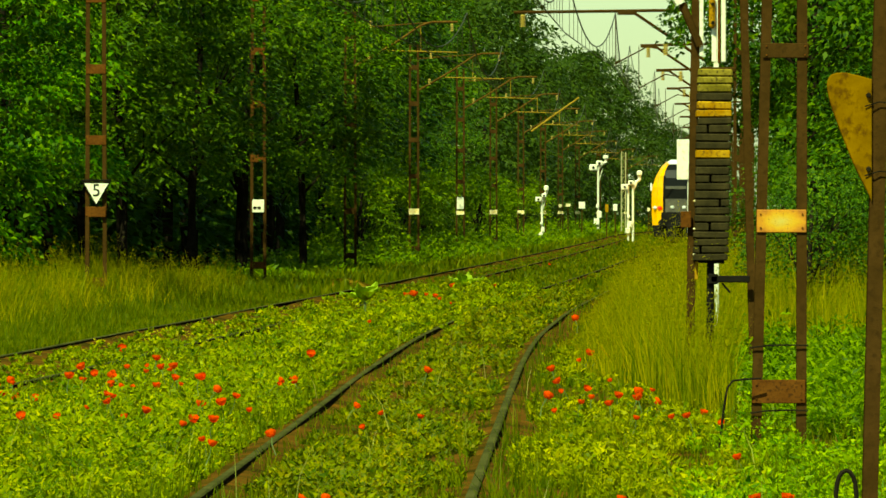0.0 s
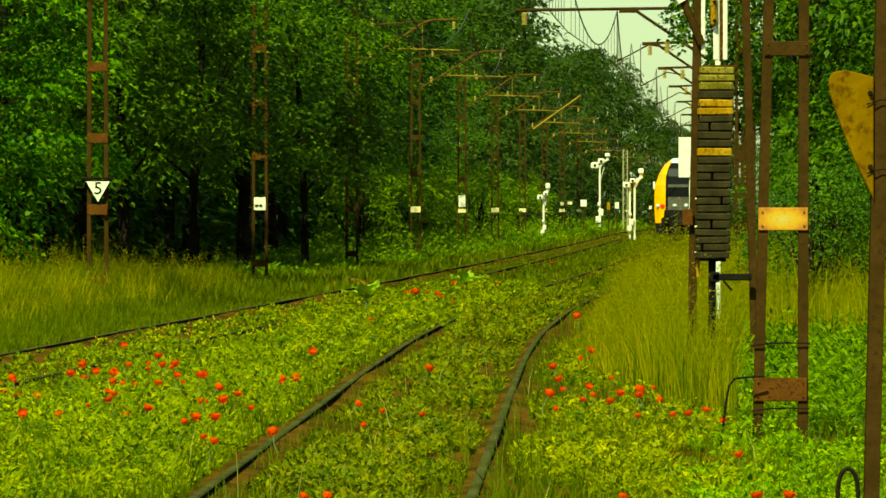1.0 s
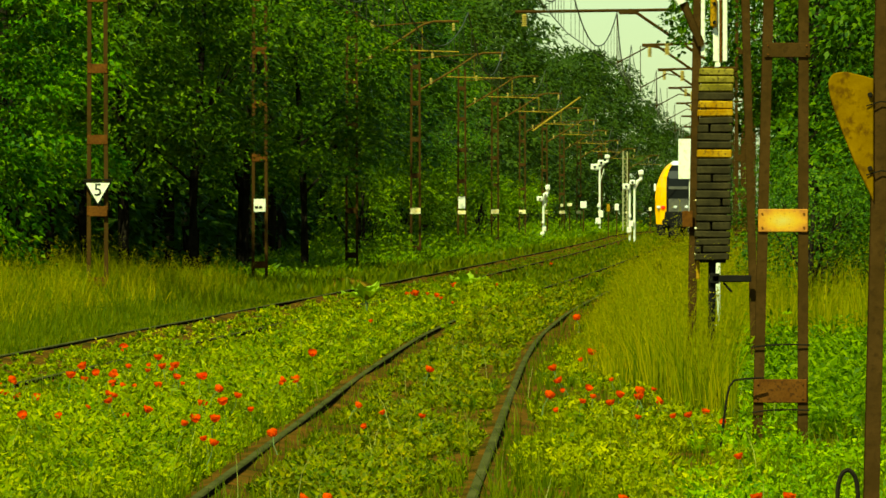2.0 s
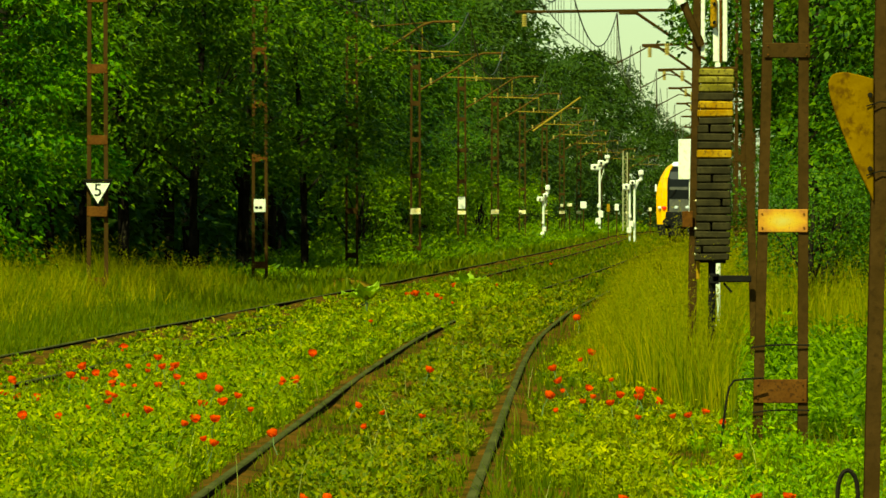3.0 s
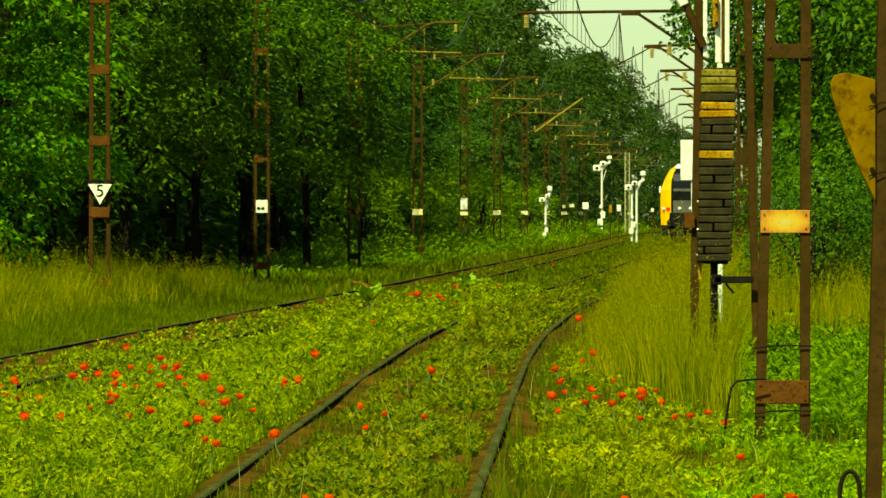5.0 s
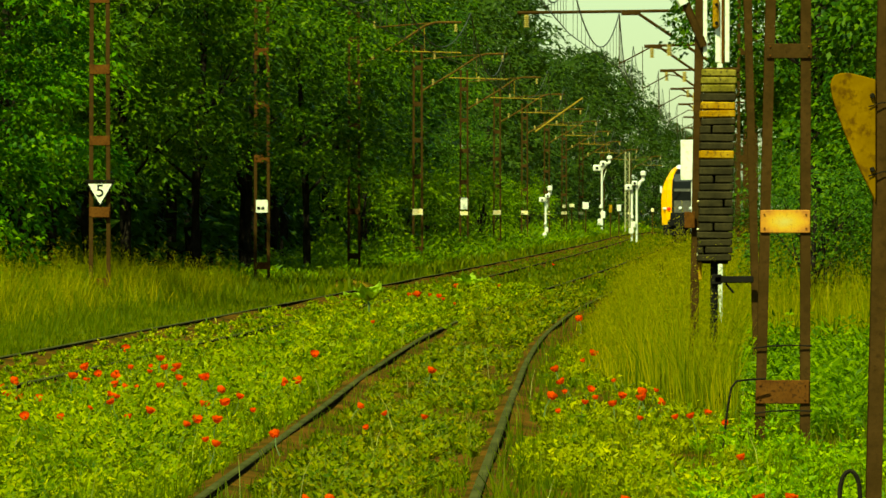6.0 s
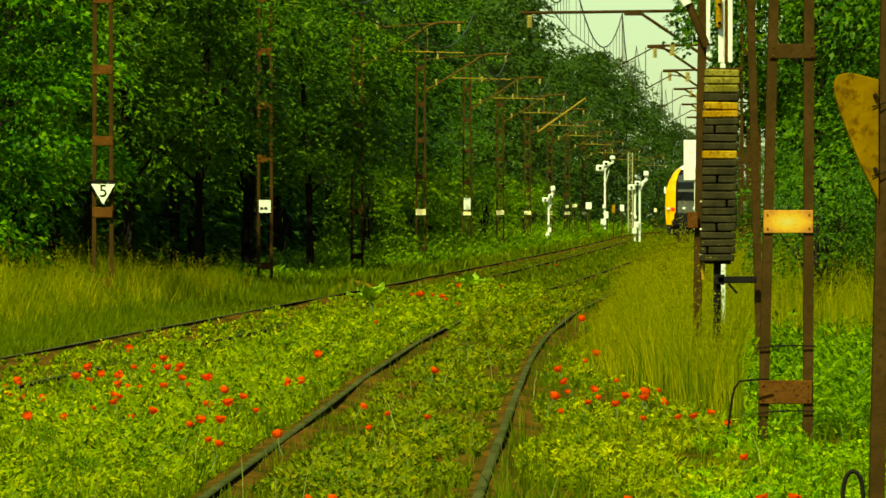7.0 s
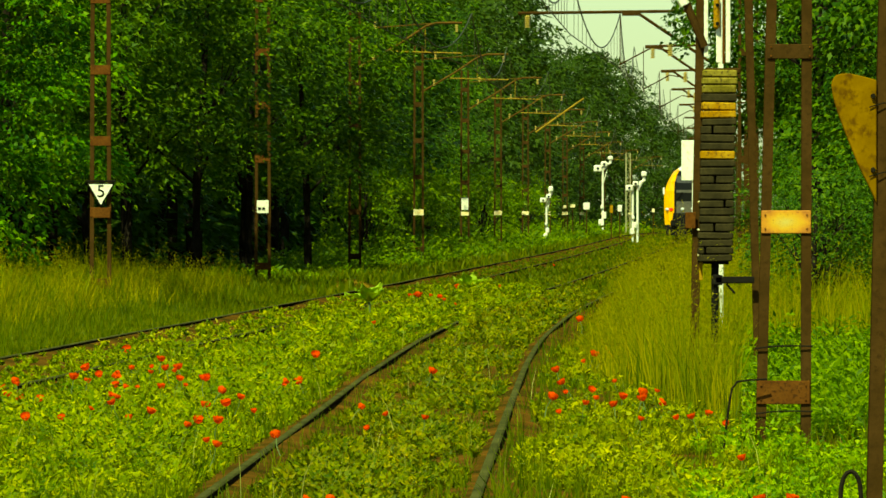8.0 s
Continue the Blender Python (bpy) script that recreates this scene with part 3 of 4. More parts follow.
light_signal(5.3, 500, 3.0, 2.35, .22, "small white light signal at the forest edge")


def pale_lattice():
    """Slim pale lattice pole far down the line."""
    base = thing("lattice_pole", pose(14.7, 770, 0), "slim pale concrete lattice pole beside the track", "pole")
    for sx in (-.17, .17):
        bm = bmesh.new()
        box(bm, (sx, 0, 3.1), (.09, .1, 6.8), None, .01)
        part("leg", bm, PALE, base)
    for k in range(11):
        bm = bmesh.new()
        tube(bm, [(-.17, 0, .4 + k * .56), (.17, 0, .68 + k * .56), (-.17, 0, .96 + k * .56)], .03, 5)
        part("brace", bm, PALE, base)


pale_lattice()


def far_boards():
    """Small plates and boxes on low posts beside the distant tracks."""
    for x, y, z, w, h, mat, lab in ((7.75, 620, 2.05, .22, .2, CREAM, "small cream plate on a low post"), (8.25, 620, 2.1, .32, .2, CREAM, "low post with a wide cream plate"),
                                    (9.15, 620, 2.1, .40, .44, WHITE, "low post with a square white board"), (10.75, 620, 1.9, .2, .5, AMBER, "low post with an amber board"),
                                    (11.3, 620, 1.95, .26, .42, WHITE, "low post with a white board"), (15.2, 700, 1.85, .2, .26, CREAM, "small cream plate beside the distant track")):
        base = thing("marker_post", pose(x, y, 0), lab, "post", "marker posts")
        bm = bmesh.new()
        box(bm, (0, 0, z / 2 - .1), (.07, .07, z + .2), None, .008)
        part("post", bm, RUST, base)
        bm = bmesh.new()
        box(bm, (0, -.06, z), (w, .03, h), None, .01)
        part("board", bm, mat, base, "painted board")


far_boards()


def cable_marker():
    base = thing("cable_marker", pose(3.12, 140, 0, 0, 4, 10), "small dark iron marker post in tall grass", "post")
    bm = bmesh.new()
    box(bm, (0, 0, .3), (.05, .05, 1.0), None, .006)
    part("post", bm, BLACK, base)
    bm = bmesh.new()
    box(bm, (-.03, -.03, .76), (.13, .02, .12), None, .005)
    part("plate", bm, BLACK, base)


cable_marker()


# ---- the train ----
def ring(y, half, roof, floor, n=4):
    """Section of the train at y: rounded roof and tucked skirt, as x, z."""
    pts = [(-half * .86, floor), (-half * .97, floor + .35), (-half, 1.1), (-half, 2.0), (-half * .96, 2.9)]
    r = roof
    pts += [(-half * .80, r - .75), (-half * .62, r - .32), (-half * .40, r - .08), (0, r)]
    return [(x, y, z) for x, z in pts] + [(-x, y, z) for x, z in pts[-2::-1]]


def make_train():
    base = thing("train", Matrix(), "yellow and grey electric railcar running away, red tail lamps lit", "train")
    # sections from the raked tail forward
    secs = [(-.0, .95, 3.1, .95), (.12, 1.18, 3.55, .62), (.35, 1.3, 3.95, .42), (.75, 1.38, 4.25, .33), (1.4, 1.42, 4.42, .31), (2.4, 1.425, 4.5, .31), (24, 1.425, 4.5, .31)]
    bm = bmesh.new()
    rings = [[bm.verts.new(p) for p in ring(*s)] for s in secs]
    n = len(rings[0])
    for a, b in zip(rings, rings[1:]):
        for k in range(n - 1):
            f = bm.faces.new((a[k], b[k], b[k + 1], a[k + 1]))
            z = (a[k].co.z + a[k + 1].co.z) / 2
            f.material_index = 2 if z < .8 else (1 if z > 4.3 else 0)
        bm.faces.new((a[n - 1], b[n - 1], b[0], a[0])).material_index = 2
    bm.faces.new(rings[0][::-1]).material_index = 3
    bm.faces.new(rings[-1])
    body = part("body", bm, TRAINYEL, base)
    for m in (TRAINWHITE, TRAINBLACK, TRAINGREY):
        body.data.materials.append(m)
    for f in body.data.polygons:
        f.use_smooth = True
    # end wall: windscreen, panels, bumper
    def slab(name, mat, corners, thick, label=""):
        bm = bmesh.new()
        f = bm.faces.new([bm.verts.new(c) for c in corners])
        ex = bmesh.ops.extrude_face_region(bm, geom=[f])["geom"]
        bmesh.ops.translate(bm, verts=[v for v in ex if isinstance(v, bmesh.types.BMVert)], vec=(0, thick, 0))
        bmesh.ops.recalc_face_normals(bm, faces=bm.faces)
        bmesh.ops.bevel(bm, geom=list(bm.edges), offset=.03, segments=2, affect="EDGES", profile=.5)
        return part(name, bm, mat, base, label)
    def shell(name, mat, rows, thick, label="", s=1, parent=None):
        """A curved panel through rows of (inner x, inner y, outer x, outer y, z), given some thickness."""
        bm = bmesh.new()
        grid = [[bm.verts.new((s * (a + (c - a) * t), p + (q - p) * t * t, z)) for t in (0, .5, 1)] for a, p, c, q, z in rows]
        for u, v in zip(grid, grid[1:]):
            for k in range(2):
                bm.faces.new((u[k], u[k + 1], v[k + 1], v[k]))
        ex = bmesh.ops.extrude_face_region(bm, geom=list(bm.faces))["geom"]
        bmesh.ops.translate(bm, verts=[v for v in ex if isinstance(v, bmesh.types.BMVert)], vec=(0, thick, 0))
        bmesh.ops.recalc_face_normals(bm, faces=bm.faces)
        return part(name, bm, mat, parent or base, label)
    wide = [(-.8, -.1, .8, -.1, 3.05), (-.78, -.04, .78, -.04, 3.5), (-.7, .2, .7, .2, 3.93), (-.52, .55, .52, .55, 4.24)]
    shell("windscreen", GLASSDARK, wide, .12, "dark raked windscreen")
    # paler strip stands in for light reflected between the dark windows
    shell("reflection_band", TRAINGREY, [(-.8, -.14, .8, -.14, 2.9), (-.8, -.13, .8, -.13, 3.06)], .1, "strip imitating a reflection below the windscreen")
    lower = shell("lower_window", GLASSDARK, [(-.8, -.12, .8, -.12, 2.35), (-.8, -.12, .8, -.12, 2.92)], .1, "dark lower window")
    shell("end_panel", TRAINGREY, [(-.82, -.16, .82, -.16, 1.62), (-.82, -.16, .82, -.16, 2.36)], .2, "brownish grey end panel")
    slab("buffer_beam", TRAINBLACK, [(-1.0, -.2, .55), (1.0, -.2, .55), (.9, -.2, 1.64), (-.9, -.2, 1.64)], .4, "black buffer beam")
    slab("snowplough", TRAINBLACK, [(-1.3, -.24, .28), (1.3, -.24, .28), (1.4, -.26, .92), (-1.4, -.26, .92)], .5, "black plough")
    shell("roof_fairing", TRAINWHITE, [(-.5, .56, .5, .56, 4.26), (-.56, .7, .56, .7, 4.36), (-.45, 1.0, .45, 1.0, 4.5)], .3, "pale roof fairing")
    for s in (-1, 1):
        panel = shell("corner_panel", TRAINYEL, [(.86, -.17, 1.38, .2, .88), (.82, -.17, 1.44, .3, 1.5), (.80, -.17, 1.45, .3, 2.4), (.80, -.14, 1.41, .35, 3.0), (.78, -.06, 1.2, .5, 3.6), (.66, .18, .98, .7, 4.0), (.5, .5, .72, 1.0, 4.28)], .1, "yellow corner panel", s)
        shell("black_edge", TRAINBLACK, [(.70, -.19, .83, -.19, 1.5), (.70, -.16, .82, -.16, 3.1), (.68, -.08, .79, -.08, 3.6)], .06, "black rubber edge", s)
        bm = bmesh.new()
        bmesh.ops.create_uvsphere(bm, u_segments=10, v_segments=6, radius=.14, matrix=Matrix.Translation((s * 1.0, -.16, 1.88)) @ Matrix.Diagonal((1, .5, .75, 1)))
        part("tail_lamp", bm, TAIL, panel, "lit red tail lamp")
        bm = bmesh.new()
        bmesh.ops.create_uvsphere(bm, u_segments=10, v_segments=6, radius=.12, matrix=Matrix.Translation((s * 1.26, -.03, 1.88)) @ Matrix.Diagonal((1, .5, .75, 1)))
        part("headlamp", bm, LAMPWHITE, panel, "clear unlit headlamp")
        bm = bmesh.new()
        bmesh.ops.create_uvsphere(bm, u_segments=10, v_segments=6, radius=.09, matrix=Matrix.Translation((s * .32, -.18, 1.9)) @ Matrix.Diagonal((1.3, .4, 1, 1)))
        part("marker_lamp", bm, LAMPWHITE, base, "pale marker lamp")
        bm = bmesh.new()
        bmesh.ops.create_cone(bm, cap_ends=True, segments=12, radius1=.2, radius2=.2, depth=.08, matrix=Matrix.Translation((s * .88, -.45, 1.05)) @ pose(0, 0, 0, 90))
        tube(bm, [(s * .88, -.45, 1.05), (s * .88, -.1, 1.05)], .08, 8)
        part("buffer", bm, TRAINBLACK, base)
        bm = bmesh.new()
        box(bm, (s * 1.47, .9, 3.0), (.12, .1, .42), None, .03)
        part("mirror", bm, TRAINWHITE, base, "pale wing mirror")
    bm = bmesh.new()
    box(bm, (0, -.4, .95), (.35, .5, .3), None, .05)
    part("coupler", bm, TRAINBLACK, base)
    bm = bmesh.new()
    tube(bm, [(-.75, -.15, 2.3), (-.3, -.2, 2.95)], .02, 5)
    part("wiper", bm, BLACK, lower)
    for y in (3, 5.5, 17, 19.5):
        for s in (-1, 1):
            bm = bmesh.new()
            bmesh.ops.create_cone(bm, cap_ends=True, segments=20, radius1=.42, radius2=.42, depth=.12, matrix=Matrix.Translation((s * .75, y, .42)) @ pose(0, 0, 0, 0, 90))
            part("wheel", bm, RAILSIDE, base)
    return base


train = make_train()


# ---- trees ----
def tree_crown(rng, height, radius, low, pads, per, size, lower_bias, pad_r, skirt):
    """Leaf places of an uneven crown: tilted pads of leaves, like branch ends, round the stem."""
    pos, along, up = [], [], []
    for i in range(pads):
        z = low + (height - low) * rng.random() ** lower_bias
        f = (z - low) / (height - low)
        reach = radius * (1.0 if skirt else .62 + .38 * min(1, f / .42)) * (1 - .95 * max(0, f - .55) ** 1.2) * (.5 + .5 * rng.random() ** .6) * (1 + .16 * math.sin(z * 2.1 + i % 3))
        a = rng.uniform(0, math.tau)
        o = np.array([math.cos(a), math.sin(a), 0])
        c = o * reach + np.array([0, 0, z])
        tilt = rng.uniform(.25, .95)
        nrm = np.array([o[0] * tilt, o[1] * tilt, 1.0])
        nrm += rng.normal(size=3) * .2
        nrm /= np.linalg.norm(nrm)
        e1 = np.cross(nrm, [-o[1], o[0], 0.01])
        e1 /= np.linalg.norm(e1)
        e2 = np.cross(nrm, e1)
        R = pad_r * rng.uniform(.55, 1.3)
        m = int(per * rng.uniform(.7, 1.3) * (R / pad_r) ** 1.3)
        rr, th = np.sqrt(rng.random(m)) * R * (1 + .25 * rng.normal(size=m)), rng.uniform(0, math.tau, m)
        uu, vv = (rr * np.cos(th))[:, None], (rr * np.sin(th) * 1.15)[:, None]
        hh = (rng.normal(size=m) * .09 * R - .45 * rr * rr / R)[:, None]
        pos.append(c + e1 * uu + e2 * vv + nrm * hh)
        along.append(e1 * uu / R + e2 * vv / R + o * .5 + rng.normal(size=(m, 3)) * .5 - np.array([0, 0, .3]))
        up.append(nrm + (e1 * uu + e2 * vv) / R * .7 + rng.normal(size=(m, 3)) * .26)
    return np.concatenate(pos), np.concatenate(along), np.concatenate(up)


def make_tree(seed, height, radius, low, pads, per, size, material, label, group, lower_bias=1.25, pad_r=.6, fold=.25, skirt=False):
    rng = np.random.default_rng(seed)
    base = thing("tree", pose(0, 0, -50), label, "tree", group)
    bm = bmesh.new()
    tr = radius * .032 + .05
    bend, way = rng.uniform(.0, .5), rng.uniform(0, math.tau)
    stem = [(math.cos(way) * bend * (k / 6) ** 2 + rng.uniform(-.03, .03), math.sin(way) * bend * (k / 6) ** 2 + rng.uniform(-.03, .03), -.3 + height * .85 * k / 6) for k in range(7)]
    tube(bm, stem, tr, 7, tr * .25)
    for k in range(8):
        z = low + (height * .8 - low) * rng.random()
        i = min(5, int(z / (height * .85) * 6))
        a = rng.uniform(0, math.tau)
        r = radius * rng.uniform(.35, .62)
        s = Vector(stem[i])
        tube(bm, [s, s + Vector((math.cos(a) * r * .45, math.sin(a) * r * .45, .5)), s + Vector((math.cos(a + .2) * r, math.sin(a + .2) * r, 1.1))], tr * .35, 5, tr * .1)
        b = s + Vector((math.cos(a) * r * .45, math.sin(a) * r * .45, .5))
        tube(bm, [b, b + Vector((math.cos(a - .7) * r * .3, math.sin(a - .7) * r * .3, .7))], tr * .18, 4, tr * .06)
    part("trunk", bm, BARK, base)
    p, d, u = tree_crown(rng, height, radius, low, pads, per, size, lower_bias, pad_r, skirt)
    n = len(p)
    L = size * rng.uniform(.7, 1.3, n)
    ob = new("crown", leaves("crown", p, d, u, L, L * rng.uniform(.5, .75, n), material, fold))
    ob.parent = base
    return base


HEIGHT_Y = np.array([270, 440, 468, 520, 590, 650, 690, 725, 790, 870, 940, 985, 1020, 1050, 1400.0])
HEIGHT_Z = np.array([17, 16.5, 13.2, 13.6, 15.8, 18.2, 17.4, 14.6, 14.4, 16.8, 17.4, 16.2, 15.2, 12.6, 11.0])


def plant_trees():
    rng = np.random.default_rng(11)
    edge_lab = "leafy deciduous tree at the forest edge"
    near = [make_tree(20 + i, 12.5 + i * .6, 3.3 + .2 * i, (.1, 1.4, .4, 1.8)[i], 56, 250, .125, OAK, edge_lab, "forest edge trees", 1.3, .66, .25, i % 2 == 0) for i in range(4)]
    side = [make_tree(26 + i, 12.5 + i * .6, 3.4, (.3, 1.0)[i], 58, 205, .125, DIMLEAF, edge_lab, "forest edge trees", 1.3, .66, .25, True) for i in range(2)]
    high = [make_tree(30 + i, 13.0 + i * .5, 3.7, 2.8 + .4 * i, 62, 175, .135, GLADE, "tree with high branches over a dark hollow", "forest edge trees", 1.4, .66, 0) for i in range(2)]
    mid = [make_tree(40 + i, 15, 3.7, .3, 84, 90, .175, DIMLEAF, "tall deciduous tree in the forest edge", "forest edge trees", 1.1, .8, 0) for i in range(3)]
    vault = [make_tree(50, 15, 3.7, 3.6, 80, 85, .18, GLADE, "tall tree with high branches over shade", "forest edge trees", 1.2, .8, 0)]
    deep = [make_tree(60 + i, 17, 4.2, .3, 80, 62, .32, SHADELEAF, "shaded tree standing deeper in the forest", "forest trees", 1.0, 1.5, 0) for i in range(2)]
    far = [make_tree(80 + i, 15.0, 4.2, .3, 96, 48, .32, FARLEAF, "distant tree in the hazy wall of forest", "distant trees", .9, 1.0, 0) for i in range(3)]
    over = [make_tree(95, 11.5, 3.3, 3.9, 84, 150, .125, DIMLEAF, "tree with branches hanging out over the masts", "forest edge trees", 1.2, .6)]
    veil = [make_tree(96, 9.5, 2.5, 2.9, 90, 130, .13, GLADE, "tree whose foliage hides the tops of the masts", "forest edge trees", 1.3, .6, 0)]
    bush = [make_tree(97 + i, 3.6, 1.9, .1, 42, 60, .15, SHRUB, "bright green shrub before the forest edge", "shrubs", .9, .5, 0, True) for i in range(2)]

    thicket = [make_tree(105, 3.6, 1.9, .1, 46, 150, .075, DIMLEAF, "small-leaved thicket below the forest edge", "shrubs", .9, .5, 0, True)]

    def put(kinds, x, y, s=1.0):
        src = kinds[rng.integers(len(kinds))]
        m = pose(x, y, -.25, 0, 0, rng.uniform(0, 360)) @ Matrix.Diagonal((s, s, s * rng.uniform(.95, 1.05), 1))
        o = copy_thing(src, m)
        o.matrix_basis = m
    # forest edge along the far track: a bright skirt, then crowns over a dark hollow
    y = 172.0
    while y < 312:
        put(near if y < 183 else high, float(far_line(y)) - 8.0 + rng.uniform(-.9, .5), y)
        put(high, float(far_line(y)) - 11.0 + rng.uniform(-.8, .8), y + 4)
        y += rng.uniform(9, 12)
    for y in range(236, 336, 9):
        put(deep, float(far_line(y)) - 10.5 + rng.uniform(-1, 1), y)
    y = 318.0
    while y < 560:
        put(vault if y < 372 else mid, float(far_line(y)) - 8.8 + rng.uniform(-1.2, .4), y, float(np.interp(y, HEIGHT_Y, HEIGHT_Z)) / 15.3)
        y += rng.uniform(8.5, 12)
    while y < 1300:
        put(far, float(far_line(y)) - 9.0 + rng.uniform(-1, .6), y, float(np.interp(y, HEIGHT_Y, HEIGHT_Z)) / 15.3 * rng.uniform(.95, 1.03))
        y += rng.uniform(12, 17)
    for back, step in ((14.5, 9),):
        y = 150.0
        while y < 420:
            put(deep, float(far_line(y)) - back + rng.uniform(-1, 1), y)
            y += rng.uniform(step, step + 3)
    for y in (306, 315, 324, 334, 345, 358, 372, 384, 397, 409, 436, 449, 463, 482, 505, 530, 560, 590):
        put(bush, float(far_line(y)) - 5.0 + rng.uniform(-.6, .4), y, rng.uniform(.8, 1.15))
    for y, back in ((203, 4.4), (199, 5.6), (252, 4.3), (247, 5.6), (256, 6.2)):
        put(veil, float(far_line(y)) - back, y)
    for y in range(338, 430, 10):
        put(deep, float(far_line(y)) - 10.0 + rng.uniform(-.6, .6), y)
    for x, y in ((4.9, 128), (5.6, 138), (6.4, 147), (5.2, 133), (6.1, 126)):
        put(thicket, x, y, rng.uniform(.6, .8))
    for y, back in ((284, 6.7), (296, 7.0), (322, 6.8), (338, 7.2)):
        put(high, float(far_line(y)) - back, y)
    put(near[:1], -9.6, 159)
    put(near[:1], -8.6, 165)
    put(near[2:3], -10.4, 171)
    put(over, 7.7, 200)
    put(over, 9.2, 236)
    put(over, 8.5, 221)
    put(over, 9.7, 250)
    put(over, 10.6, 262)
    # forest edge along the near track
    y = 150.0
    while y < 250:
        put(side, float(near_line(y)) + 7.1 + rng.uniform(-.4, .8), y)
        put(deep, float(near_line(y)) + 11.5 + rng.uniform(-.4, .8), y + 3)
        put(side, float(near_line(y)) + 9.0 + rng.uniform(-.4, .8), y + 6)
        y += rng.uniform(10, 13)
    while y < 700:
        put(mid, float(near_line(y)) + (9.4 if y < 400 else 8.0) + rng.uniform(-.5, 1.2), y)
        y += rng.uniform(14, 18)
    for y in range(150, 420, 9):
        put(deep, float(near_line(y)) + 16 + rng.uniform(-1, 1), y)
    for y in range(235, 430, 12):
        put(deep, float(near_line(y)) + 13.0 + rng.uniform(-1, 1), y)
    for y in range(700, 1200, 60):
        put(far, float(near_line(y)) + 9.5 + rng.uniform(-1, 1.5), y, .95)
    # the bend of the line is closed by forest
    for k in range(14):
        put(far, 20 + k * 5.5 + rng.uniform(-2, 2), 1330 + rng.uniform(-30, 30), .72)
    for o in near + side + high + mid + vault + deep + far + over + veil + bush + thicket:
        for c in list(o.children_recursive):
            bpy.data.objects.remove(c)
        bpy.data.objects.remove(o)


plant_trees()


# ---- grass, weeds and flowers ----
BARE = [(-1.0, 97, .22, 9), (.49, 102, .2, 9), (.0, 63, .26, 4), (-1.22, 57, .2, 3.5), (1.44, 61, .28, 3.5), (.62, 73, .2, 5), (-.35, 84, .15, 5), (1.15, 76, .2, 4)]


def bare(x, y):
    """Worn patches of earth among the weeds."""
    hit = np.zeros(len(x), bool)
    grain = np.modf(np.abs(np.sin(x * 127.1 + y * 311.7)) * 4375.85)[0]
    for cx, cy, rx, ry in BARE:
        hit |= grain > .14 + .86 * (((x - cx) / rx) ** 2 + ((y - cy) / ry) ** 2)
    return hit


def in_strip(x, y):
    """True where the ground beside a rail is kept bare; further off the weeds close over the inner rails in patches."""
    gap = .5 + .5 * np.sin(y * .23) * np.sin(y * .071 + 1)
    rag = .6 + .8 * np.modf(np.abs(np.sin(x * 53.7 + y * 91.3)) * 917.3)[0]
    left = np.abs(x - near_line(y) + .7535) < rag * np.where((y < 139) | (y > 166), .085, np.where(gap > .62, .10, 0))
    right = np.abs(x - near_line(y) - .7535) < rag * np.where(y < 147, .085, 0)
    outer = np.abs(x - far_line(y) + .73) < .14
    inner = np.abs(x - far_line(y) - .7535) < np.where(gap > .45, .12, 0)
    return left | right | outer | inner | bare(x, y)


def spread(rng, n, y0, y1, x0, x1):
    """Places between two distances, thinning out as the ground recedes; x0 and x1 are functions of y."""
    y = 1 / rng.uniform(1 / y1, 1 / y0, n)
    a, b = x0(y), x1(y)
    x = a + (b - a) * rng.random(n)
    return x, y


def patchy(x, y, s, seed=0.0):
    return .5 + .25 * (np.sin(x * s + seed) * np.cos(y * s * .13 + seed * 2) + np.sin(x * s * 2.1 + y * s * .21 + seed) + .6 * np.sin(x * s * 4.3 - y * s * .5))


def weed_bed(name, rng, x, y, height, size, per, material, label, spreadr=1.0, fold=0, slim=1.0):
    """Low leafy plants: leaves up a short stem, spreading outwards."""
    n = len(x)
    keep = ~in_strip(x, y)
    x, y, height, size = x[keep], y[keep], height[keep], size[keep]
    n = len(x)
    base = np.stack([x, y, ground_z(x, y)], 1)
    b = np.repeat(base, per, 0)
    h = np.repeat(height, per) * rng.uniform(.15, 1, n * per)
    sz = np.repeat(size, per) * (.6 + 1.4 * rng.random(n * per) ** 2.2)
    az = rng.uniform(0, math.tau, n * per)
    d = np.stack([np.cos(az), np.sin(az), rng.uniform(-.4, 1.6, n * per)], 1)
    r = np.repeat(height, per) * rng.uniform(0, .55, n * per) * spreadr
    p = b + np.stack([np.cos(az) * r, np.sin(az) * r, h], 1)
    up = np.stack([rng.normal(size=n * per) * .8, rng.normal(size=n * per) * .8 - .45, np.full(n * per, .8)], 1)
    tagged(new(name, leaves(name, p, d, up, sz, sz * rng.uniform(.4, .7, n * per) * slim, material, fold)), label, "plants", "", "stuff")


